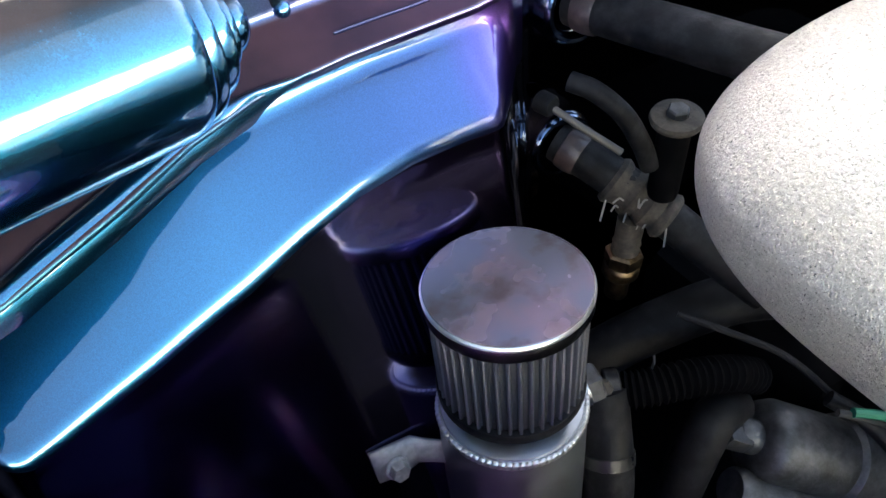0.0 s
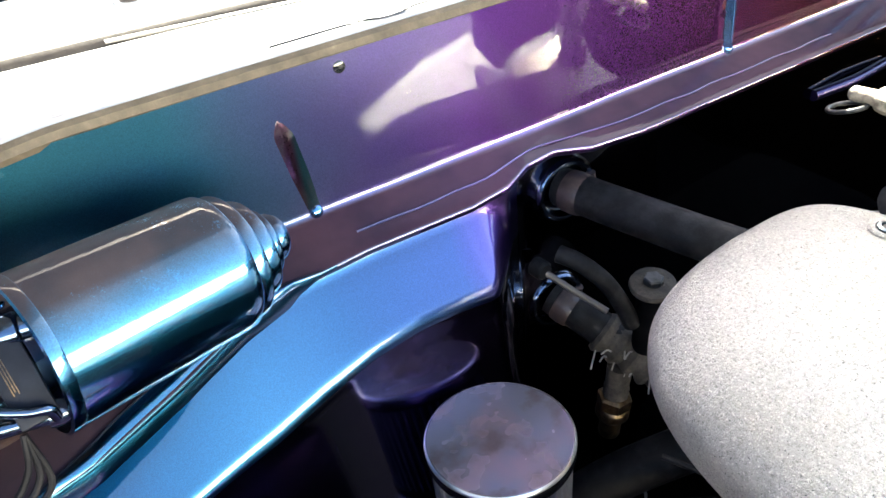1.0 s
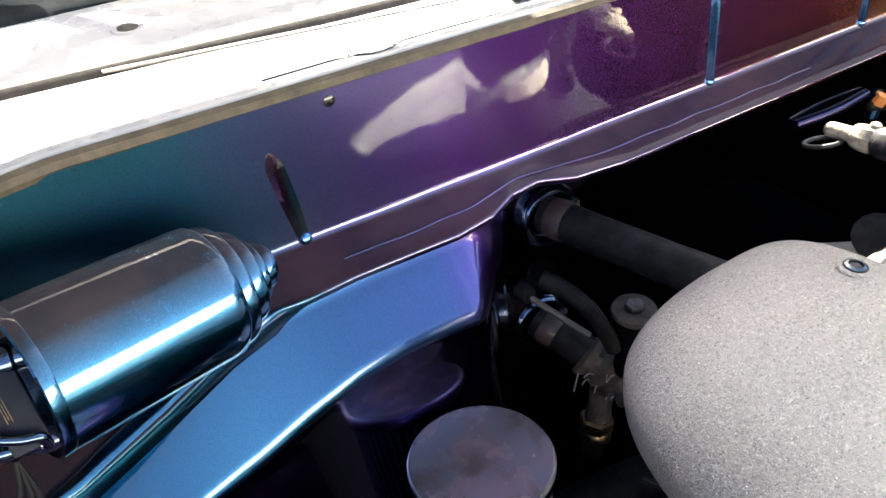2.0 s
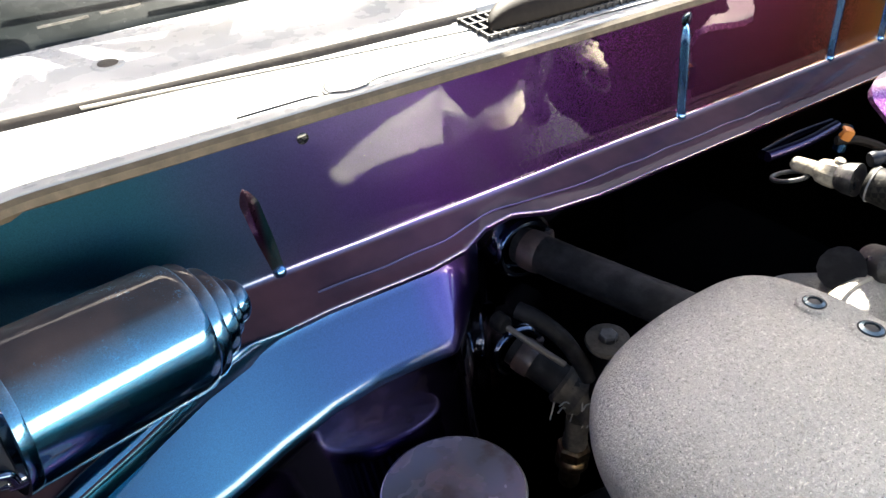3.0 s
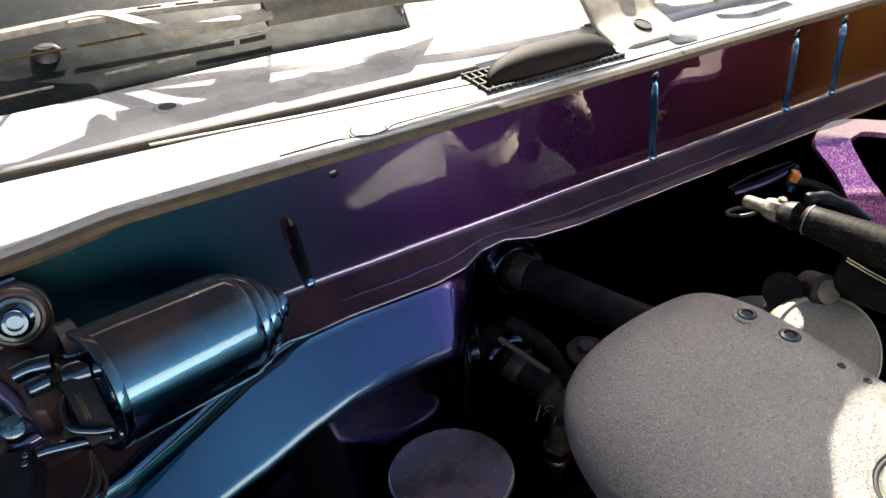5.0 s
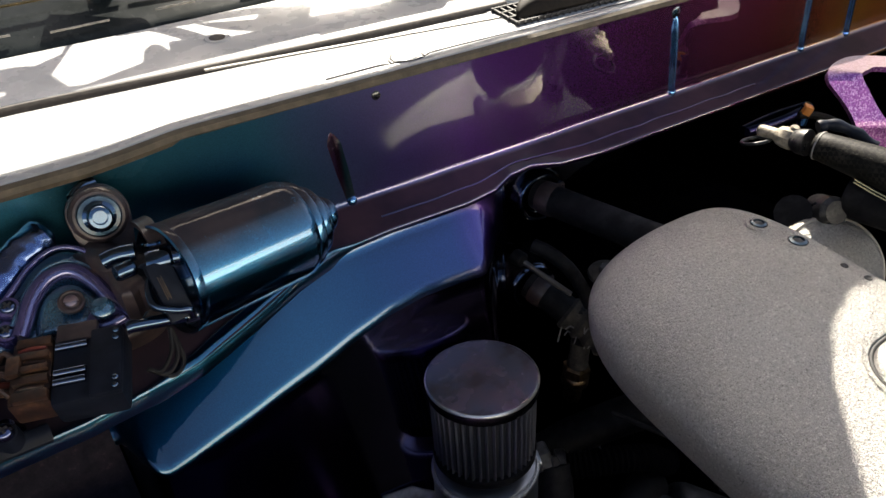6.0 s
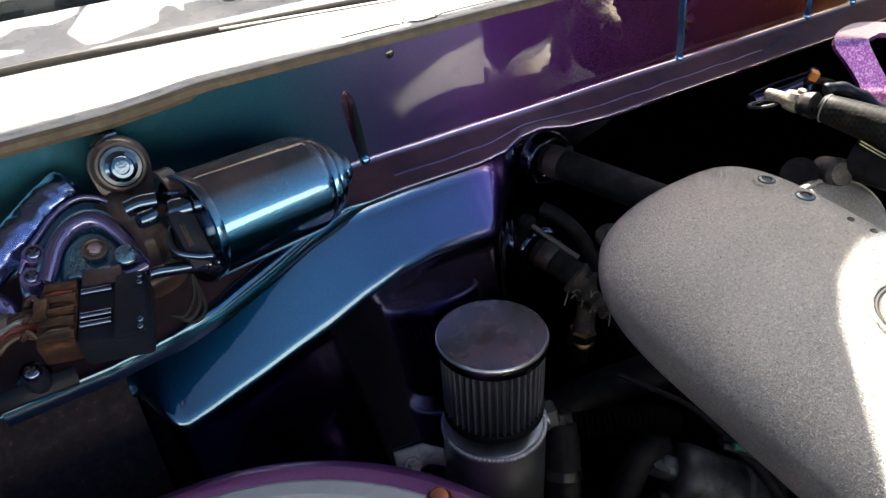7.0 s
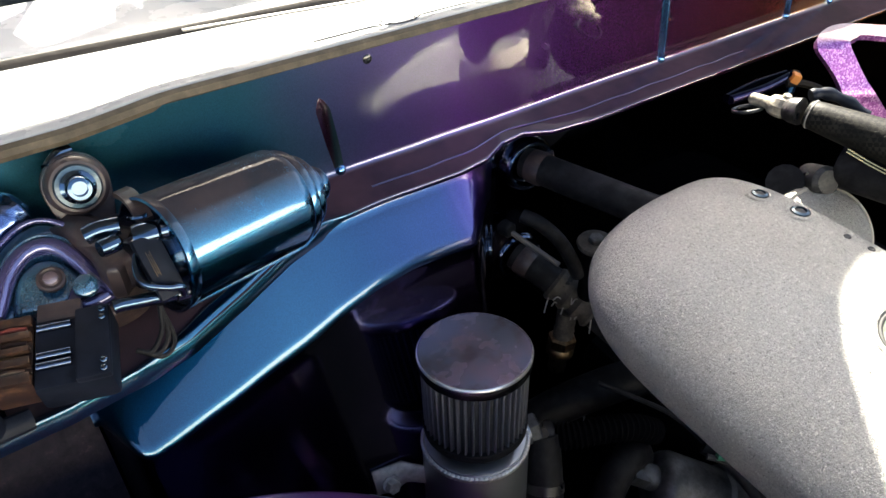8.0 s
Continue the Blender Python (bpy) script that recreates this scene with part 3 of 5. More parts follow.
def lip_roll():
    """The rolled front edge of the ledge, clean and glossy, with a dark line for the groove's shade behind it."""
    bm = bmesh.new()
    grid, groove = [], []
    for x in np.linspace(-0.15, 0.082, 100):
        lip = table(x, LIP_Y)
        w = 0.0005 + 0.0100 * ease(x, 0.082, 0.015) * (1 - 0.7 * ease(x, -0.02, -0.075))
        rise = 0.007 / (WALL_Y - lip)
        row = []
        for u, h in ((1.0, 0.0003), (0.92, 0.0006), (0.75, 0.0008), (0.60, 0.0016), (0.45, 0.0019), (0.30, 0.0012), (0.14, -0.0006), (0.0, -0.0030), (-0.08, -0.0058), (0.0, -0.0095)):
            y = lip + w * u
            row.append(bm.verts.new((x, y + 0.0004 * noise.noise((x * 60, u, 3.0)), 0.889 + rise * w * max(u, 0) + h * min(1.0, w / 0.004))))
        grid.append(row)
        groove.append((x, lip + w * 1.05, 0.889 + rise * w + 0.0002))
    for a, b in zip(grid, grid[1:]):
        for i in range(len(a) - 1):
            bm.faces.new((a[i], b[i], b[i + 1], a[i + 1]))
    part("lip_roll", bm, PAINT_PAD, firewall, "glossy blue rolled edge of the ledge", sharp=80)
    part("lip_groove_shade", tube(groove[::4], 0.0007, 8, 2), BOXDARK, firewall)


lip_roll()

# vertical stiffening beads, leaning a little
for x0, x1, z0, z1, r, deep in ((0.088, 0.079, 0.897, 0.952, 0.0062, 0.16), (0.380, 0.369, 0.897, 0.966, 0.0040, 1.0), (0.541, 0.530, 0.897, 0.966, 0.0038, 1.0), (0.606, 0.594, 0.897, 0.966, 0.0038, 1.0)):
    bm = bmesh.new()
    rings = []
    for i in range(29):
        s = i / 28
        k = min(1.0, math.sqrt(s / 0.05 + 0.02)) * max(min(1.0, (1 - s) / 0.16) ** 0.5, 0.04)
        wide = r * k * (0.75 + 0.25 * ease(s, 0.0, 0.5) if deep < 1 else 1.0)
        row = []
        for j in range(15):
            a = -1 + j / 7
            row.append(bm.verts.new((x0 + (x1 - x0) * s + wide * a * (1.35 - 0.35 * (1 - a * a)), WALL_Y + 0.0008 - (0.0008 + r * deep * k) * (math.cos(math.pi * a / 2) ** 1.5), z0 + (z1 - z0) * s)))
        rings.append(row)
    for p, q in zip(rings, rings[1:]):
        for j in range(14):
            bm.faces.new((p[j], p[j + 1], q[j + 1], q[j]))
    part("stiffening_bead", bm, PAINT_BLUE if deep == 1.0 else BEAD_SHADE, firewall, sharp=80)
    # small bright knob stands in for the glint at the bead's lower end
    part("bead_glint", lathe([(0, 0.0024), (0.002, 0.002), (0.0032, 0.001), (0.0038, -0.001)], axis_frame((x0, WALL_Y - 0.001, z0 + 0.002), (0, -0.8, 0.6)), 16), PAINT_BLUE, firewall)
    if deep == 1.0:
        part("bead_dimple", lathe([(0, 0.0012), (r * 0.8, 0.001), (r * 1.1, 0.0006), (r * 1.25, -0.001)], axis_frame((x1, WALL_Y, z1 + 0.001), (0, -1, 0)), 16), PAINT_DARK, firewall)
part("plug", lathe([(0, 0.0012), (0.0022, 0.0012), (0.003, 0.0006), (0.0032, -0.001)], axis_frame((0.112, WALL_Y, 0.968), (0, -1, 0)), 18), GLOSS, firewall, "small dark blanking plug")
bead = [(x, table(x, LIP_Y) * 0.62 + 0.271 * 0.38 + 0.0008 * math.sin(x * 130), 0.8921) for x in np.linspace(0.10, 0.46, 20)]
part("sealant_seam", tube(bead, 0.0007, 6, 3), PAINT_WALL, firewall)
part("low_bead", tube([(0.495, 0.271, 0.826), (0.54, 0.268, 0.826), (0.585, 0.271, 0.826)], 0.0045, 10), PAINT_BEADLOW, firewall)

# ---- cowl ----
CHAN_Y = [(-0.35, 0.372), (-0.08, 0.368), (0.02, 0.361), (0.14, 0.353), (0.25, 0.348), (1.1, 0.345)]
EDGE_Y = [(-0.35, 0.262), (-0.06, 0.266), (-0.045, 0.268), (-0.005, 0.276), (1.1, 0.274)]
BACK_Y = [(-0.35, 0.46), (0.0, 0.457), (0.15, 0.461), (0.27, 0.452), (0.295, 0.512), (0.40, 0.52), (1.1, 0.52)]
bm = bmesh.new()
rows = []
for x in np.linspace(-0.35, 1.1, 120):
    e, c, b = table(x, EDGE_Y), table(x, CHAN_Y), table(x, BACK_Y)
    pts = rounded([(e, 0.972, 0), (e, 0.9795, 0.003), (e + 0.012, 0.9775, 0.004), (e + 0.017, 0.9745, 0.003), (c - 0.012, 0.9745, 0.003), (c - 0.008, 0.967, 0.002), (c, 0.966, 0.002),
                   (c + 0.003, 0.974, 0.002), (b, 0.972, 0.004), (b + 0.004, 0.955, 0)], 4)
    rows.append([bm.verts.new((x, p.x, p.y)) for p in pts])
for a, b in zip(rows, rows[1:]):
    for i in range(len(a) - 1):
        bm.faces.new((a[i], b[i], b[i + 1], a[i + 1]))
cowl = structure(part("cowl_panel", bm, WHITE, sharp=50), "glossy white painted steel cowl panel below the windscreen", "cowl")
edge = [(x, table(x, EDGE_Y) - 0.0005, 0.9745) for x in np.linspace(-0.35, 1.1, 90)]
part("edge_strip", tube(edge, 0.0042, 8, 2, flat=1.0), EDGE, cowl, "dusty grey-brown unpainted flange")
strip = [(x, table(x, CHAN_Y) - 0.005, 0.9705) for x in np.linspace(-0.35, 0.262, 40)]
part("channel_seal", tube(strip, 0.0066, 8, 2, flat=0.6), SEAL, cowl, "dirty dark brown rubber seal")
# grey ribbon draws the shade of a step on the flat panel
step_line = [(x, 0.352 - 0.145 * (x - 0.03), 0.9748) for x in np.linspace(0.03, 0.245, 12)]
part("step_shade", ribbon(step_line, [(0, 0.0012, 0)] * 12, 0.0012), ARM, cowl)



def cowl_z(x, y):
    """Height of the front strip of the cowl."""
    e = table(x, EDGE_Y)
    return float(np.interp(y - e, [0.0, 0.012, 0.017, 0.06], [0.9795, 0.9775, 0.9745, 0.9745]))


def cowl_stud(x, y, z, r=0.011):
    t = thing("cowl_fastener", (x, y, z), "round pale plastic push fastener in the white cowl", "fastener", "cowl fasteners")
    part("head", lathe([(0, 0.0024), (r * 0.7, 0.0022), (r * 0.95, 0.0012), (r, 0), (r, -0.002)], axis_frame((x, y, z), (0, 0, 1)), 24), WHITE, t)
    # thin dark ring sets the head off from the panel
    part("seal", lathe([(r * 1.0, -0.001), (r * 1.02, 0.0008), (r * 1.12, 0.0006), (r * 1.14, -0.001)], axis_frame((x, y, z), (0, 0, 1)), 24), PLASTIC, t, "dark ring round the fastener head")
    return t


def cowl_bolt(x, y, z):
    t = thing("cowl_bolt", (x, y, z), "rusty recessed bolt in the white cowl", "bolt", "cowl bolts")
    f = axis_frame((x, y, z), (0, 0, 1))
    part("washer", lathe([(0.0045, 0.0008), (0.0085, 0.0012), (0.0095, 0), (0.0095, -0.001)], f, 24), WHITE, t)
    part("head", lathe([(0, 0.0018), (0.004, 0.002), (0.0058, 0.0012), (0.006, -0.001)], f, 18), IRON, t, "rusty bolt head")
    return t


seam = [(x, 0.2955 - 0.013 * ease(x, 0.17, 0.42) - 0.0125 * math.exp(-((x - 0.1475) / 0.0125) ** 4)) for x in np.linspace(0.09, 0.52, 110)]
part("seam_line", tube([(x, y, cowl_z(x, y) + 0.0002) for x, y in seam], 0.0007, 6, 1), PLASTIC, cowl)
cowl_stud(0.1475, 0.2945, 0.9752)
cowl_bolt(0.0545, 0.4035, 0.9732)
cowl_bolt(0.39, 0.366, 0.9736)


def cowl_vent():
    t = thing("cowl_vent", (0.306, 0.325, 0.975), "brown hooded plastic cowl vent with a black grille", "vent")
    f = Matrix.Translation((0.303, 0.317, 0.9725)) @ Matrix.Rotation(radians(-1), 4, "Z")
    part("tray", block((0.128, 0.040, 0.003), f, 0.001), PLASTIC, t)
    for i in range(22):
        part("grille_bar", block((0.0016, 0.036, 0.003), f @ Matrix.Translation((-0.06 + i * 0.0057, 0, 0.003)), 0.0004), UNDER, t)
    for y in (-0.016, -0.0055, 0.005, 0.0155):
        part("cross_bar", block((0.124, 0.0016, 0.003), f @ Matrix.Translation((0, y, 0.0035)), 0.0004), UNDER, t)
    bm = bmesh.new()
    rows = []
    for i in range(41):
        u = -1 + 2 * i / 40
        tall = max(1 - abs(u) ** 3.0, 0.0) ** 0.5
        foot = Vector((u * 0.0585 + 0.001, -0.014 + 0.004 * u * u, 0.0035))
        head = foot + Vector((0.006, 0.022, 0.0150)) * tall
        rows.append([bm.verts.new(f @ (foot.lerp(head, k / 10) + Vector((0, -0.0040, 0.0045)) * math.sin(math.pi * k / 10) * tall)) for k in range(11)])
    for a, b in zip(rows, rows[1:]):
        for k in range(10):
            bm.faces.new((a[k], b[k], b[k + 1], a[k + 1]))
    hood = part("hood", bm, BROWN, t, "dusty brown curved hood")
    sol = hood.modifiers.new("thick", "SOLIDIFY")
    sol.thickness = 0.0016
    return t


cowl_vent()


def hinge_bracket():
    t = thing("hinge_bracket", (0.41, 0.33, 0.975), "sunlit beige folded steel hinge bracket with a hole", "bracket")
    prof = rounded([(0.308, 0.9765, 0), (0.316, 0.977, 0.003), (0.350, 0.984, 0.006), (0.378, 1.003, 0.004), (0.386, 1.0, 0)], 5)
    bm = bmesh.new()
    rows = []
    for x in (0.372, 0.376, 0.384, 0.398, 0.412, 0.424, 0.434, 0.440, 0.444):
        k = 0.0035 * (1 - ease(x, 0.372, 0.384)) + 0.0035 * ease(x, 0.434, 0.444)
        rows.append([bm.verts.new((x + 0.012 * (p.x - 0.31) / 0.08, p.x, p.y - k)) for p in prof])
    for a, b in zip(rows, rows[1:]):
        for i in range(len(a) - 1):
            bm.faces.new((a[i], b[i], b[i + 1], a[i + 1]))
    pl = part("plate", bm, CREAM, t)
    sol = pl.modifiers.new("thick", "SOLIDIFY")
    sol.thickness = 0.002
    f = axis_frame((0.4125, 0.3305, 0.9808), (0, -0.22, 1))
    part("hole", lathe([(0, 0.0006), (0.0068, 0.0006), (0.0075, 0.0012), (0.0083, 0.0006), (0.0083, -0.001)], f, 20, sx=0.8), UNDER, t, "dark oval hole")
    part("button", lathe([(0, 0.006), (0.006, 0.0058), (0.0105, 0.003), (0.0115, 0), (0.0115, -0.003)], axis_frame((0.428, 0.302, 0.977), (0, 0, 1)), 24), WHITE, t, "pale rubber button")
    for x, y, z in ((0.428, 0.374, 1.0), (0.456, 0.37, 0.985)):
        part("bolt", lathe([(0, 0.005), (0.006, 0.005), (0.0075, 0.003), (0.0078, 0), (0.0078, -0.003)], axis_frame((x, y, z), (-0.2, -0.7, 0.6)), 20), ZINC, t)
    return t


m = Mat("pale_cast", rough=0.55, spec=0.3)
m.set("Base Color", m.ramp(m.noise(260, 5, 0.7), [(0.3, (0.12, 0.10, 0.075)), (0.55, (0.30, 0.265, 0.205)), (0.8, (0.40, 0.36, 0.28))]))
m.bump(m.noise(420, 4), 0.6, 0.0008)
PALECAST = m.m
CREAM = Mat("cream_steel", (0.62, 0.57, 0.46), 0.5)
grime = CREAM.grey(CREAM.noise(90, 6), 0.45, 0.7)
CREAM.set("Base Color", CREAM.mix(grime, (0.34, 0.315, 0.26), (0.20, 0.175, 0.135)))
CREAM = CREAM.m
hinge_bracket()


def hinge_arm():
    t = thing("hinge", (0.49, 0.40, 0.985), "black greasy bonnet hinge arm beside the cowl", "hinge")
    part("arm", tube([(0.43, 0.42, 0.99), (0.49, 0.39, 1.0), (0.56, 0.365, 0.998), (0.68, 0.35, 1.0)], 0.013, 12, flat=0.55), PLASTIC, t)
    part("pivot", lathe([(0, 0.012), (0.008, 0.012), (0.010, 0.009), (0.010, -0.01)], axis_frame((0.485, 0.385, 0.995), (-0.2, -1, 0.4)), 18), ZINC, t)
    part("link", tube([(0.50, 0.335, 0.985), (0.53, 0.33, 0.992), (0.58, 0.325, 0.985)], 0.004, 10), CREAM, t)
    return t


hinge_arm()

# ---- windscreen base ----
bm = bmesh.new()
rows = []
for x in np.linspace(-0.35, 1.1, 90):
    b = table(x, BACK_Y) + 0.003
    pts = rounded([(b, 0.955, 0), (b, 0.9690, 0.002), (b + 0.006, 0.9725, 0.002), (0.60, 0.9725 + 0.40 * (0.594 - b), 0.003), (0.602, 1.0, 0)], 4)
    rows.append([bm.verts.new((x, p.x, p.y)) for p in pts])
for a, b in zip(rows, rows[1:]):
    for i in range(len(a) - 1):
        bm.faces.new((a[i], b[i], b[i + 1], a[i + 1]))
border = structure(part("windscreen_border", bm, FRIT, sharp=45), "dusty black ceramic border of the windscreen", "windscreen border")
for x0, x1 in ((-0.25, 0.0135), (0.0205, 0.1375), (0.1425, 0.163)):
    part("trim_line", tube([(x, 0.500, 0.9925) for x in np.linspace(x0, x1, 8)], 0.0011, 6, 2), GOLDMETAL, border, "thin gold trim line")
# pale dashes stand in for thin reflections on the border
for x0, x1, y in ((-0.045, -0.004, 0.470), (0.030, 0.060, 0.472), (0.067, 0.092, 0.473), (-0.12, -0.07, 0.474), (0.10, 0.16, 0.481)):
    part("border_glint", tube([(x, y + 0.02 * (x - x0), 0.9740 + 0.40 * (y + 0.02 * (x - x0) - 0.460)) for x in np.linspace(x0, x1, 5)], 0.0009, 6, 2), ARM, border)

bm = plate([(-0.6, 0), (1.2, 0), (1.1, 0.75), (-0.5, 0.75)], 0.005, Matrix.Translation((0, 0.600, 1.030)) @ Matrix.Rotation(radians(24), 4, "X"), 0.0005)
pane = part("windscreen", bm, GLASS)
pane.visible_shadow = False
structure(pane, "sloping glass windscreen above the cowl", "windscreen")
# added panel, coloured pale for the glare in the windscreen
structure(part("dashboard", block((1.6, 0.75, 0.02), Matrix.Translation((0.3, 1.0, 0.955)), 0.005), DASH), "pale grey dashboard panel added behind the windscreen to make it read bright", "dashboard")


def wiper_arm():
    t = thing("windscreen_wiper", (0.05, 0.56, 0.985), "sun-bleached grey steel wiper arm resting by the windscreen", "wiper arm")
    part("arm", ribbon([(-0.03, 0.512, 1.006), (0.020, 0.5061, 1.009), (0.0420, 0.5020, 1.010), (0.0575, 0.4760, 1.010), (0.0690, 0.4480, 1.010), (0.0790, 0.4375, 1.010), (0.112, 0.4355, 1.010), (0.145, 0.4350, 1.011)],
                       [(0.002, 0.005, 0)] * 3 + [(0.004, 0.004, 0)] * 2 + [(0.001, 0.006, 0)] * 3, 0.005), ARM, t)
    part("sleeve", tube([(0.1417, 0.439, 1.010), (0.188, 0.436, 1.010), (0.23, 0.433, 1.010), (0.30, 0.4136, 1.011), (0.42, 0.40, 1.012), (0.60, 0.385, 1.012)], 0.0095, 12, 6, flat=0.7), ARMDARK, t, "dusty grey-brown wiper sleeve")
    bl = part("blade", ribbon([(0.02, 0.502, 1.009), (0.059, 0.4976, 1.010), (0.115, 0.4877, 1.010), (0.18, 0.467, 1.010), (0.27, 0.445, 1.010)], [(0.001, 0.006, 0)] * 5, 0.004), ARM, t)
    for i in range(4):
        part("slot", block((0.017, 0.003, 0.0016), Matrix.Translation((0.075 + i * 0.026, 0.4955 - i * 0.0062, 1.0124)) @ Matrix.Rotation(radians(-12), 4, "Z"), 0.0006), UNDER, bl)
    part("knuckle", lathe([(0, 0.020), (0.007, 0.0195), (0.010, 0.016), (0.011, 0)], axis_frame((0.0, 0.508, 0.975), (0, 0, 1)), 20), PLASTIC, t)
    return t


wiper_arm()

# ---- bay walls ----
for name, size, at, label in (
        ("wall_west", (0.03, 1.15, 0.62), (-0.345, -0.30, 0.66), "painted inner wing panel of the engine bay"),
        ("wall_east", (0.03, 1.15, 0.62), (1.09, -0.30, 0.66), "painted inner wing panel of the engine bay"),
        ("wall_south", (1.42, 0.03, 0.56), (0.37, -0.88, 0.64), "unseen front panel of the engine bay, near-black for its shade")):
    structure(part(name, block(size, Matrix.Translation(at), 0.008), BAY_SHADE if name == "wall_south" else PAINT_INNER), label, "bay panel")
structure(part("floor", block((1.5, 1.3, 0.02), Matrix.Translation((0.37, -0.3, 0.36)), 0.004), BAY_SHADE), "undertray of the engine bay, coloured near-black for deep shade", "undertray")

# ---- unseen open bonnet between the sun and the bay ----
BONNET_RISE = Vector((0, -0.788, 0.616)).normalized()


def bonnet():
    """Unseen raised bonnet: a skin that rises towards the front, and plates cut to cast the cowl's shadows."""
    lift = SUN * (0.06 / SUN.z)
    base = Vector((0.024, 0.344, 1.094)) + lift
    t = thing("bonnet", base, "unseen raised bonnet, dark underneath, its outline cut to shade bay and cowl", "bonnet")
    q = Matrix((Vector((1, 0, 0)), BONNET_RISE, Vector((1, 0, 0)).cross(BONNET_RISE))).transposed().to_4x4()
    f = Matrix.Translation(base) @ q
    # outlines drawn so that the gaps between them shape the sunlit patches
    out = [(0.45, -0.014), (0.45, 0.066), (0.43, 0.076), (0.372, 0.078), (0.347, 0.084), (0.327, 0.096), (0.311, 0.114), (0.285, 0.148), (-0.30, 0.98), (-0.90, 0.98), (-1.0, 0.90), (-1.0, -0.053), (0.17, -0.053), (0.262, -0.044), (0.292, -0.030), (0.325, -0.020), (0.36, -0.014)]
    flap = [(0.17, -0.0535), (0.44, -0.0535), (0.44, -0.051), (0.37, -0.045), (0.325, -0.042), (0.285, -0.043), (0.20, -0.050)]
    part("skin", plate(out, 0.006, f, 0.002), BONNET_INNER, t)
    part("shade_flap", plate(flap, 0.004, f, 0.001), BONNET_INNER, t)
    for x in (0.215, 0.43):
        part("stay", tube([f @ Vector((x, -0.055, 0)), f @ Vector((x, -0.035, 0.001)), f @ Vector((x, 0.0, 0))], 0.001, 6), BONNET_INNER, t)
    for x in (-0.45, -0.65, -0.85):
        part("rib", block((0.03, 0.90, 0.02), f @ Matrix.Translation((x, 0.45, 0.010)), 0.004), BONNET_INNER, t)
    # added plates: a strip and swept tongues outlined after the shadows on the cowl
    low = SUN * (0.13 / SUN.z) + Vector((0, 0, 0.974))
    strip = [(-0.45, 0.370), (-0.45, 0.386), (-0.085, 0.386), (-0.040, 0.374), (-0.001, 0.389), (0.006, 0.413), (0.013, 0.421), (0.0175, 0.415), (0.020, 0.399), (0.024, 0.418), (0.041, 0.413), (0.050, 0.404), (0.074, 0.393), (0.098, 0.382), (0.225, 0.370)]
    swept = [(0.053, 0.448), (0.060, 0.434), (0.068, 0.421), (0.082, 0.407), (0.100, 0.396), (0.097, 0.378), (0.136, 0.372), (0.128, 0.407), (0.153, 0.466), (0.146, 0.462), (0.144, 0.446), (0.121, 0.431), (0.110, 0.437), (0.098, 0.438), (0.093, 0.429), (0.072, 0.438)]
    wing = [(0.120, 0.372), (0.127, 0.407), (0.153, 0.399), (0.155, 0.411), (0.162, 0.416), (0.174, 0.403), (0.215, 0.414), (0.279, 0.429), (0.250, 0.398), (0.221, 0.369)]
    part("shade_strip", plate(strip, 0.002, Matrix.Translation(low), 0.0004), BONNET_INNER, t)
    for dx in (0.0, -0.182):
        part("shade_tongue", plate([(x + dx, y) for x, y in swept], 0.002, Matrix.Translation(low + Vector((0, 0, 0.003))), 0.0004), BONNET_INNER, t)
    part("shade_wing", plate(wing, 0.002, Matrix.Translation(low + Vector((0, 0, 0.006))), 0.0004), BONNET_INNER, t)
    return t


m = Mat("bonnet_inner", rough=0.6)
m.set("Base Color", m.ramp(m.noise(60, 4), [(0.3, (0.030, 0.026, 0.034)), (0.7, (0.050, 0.044, 0.055))]))
BONNET_INNER = m.m
bonnet()

# ---- wiper motor ----


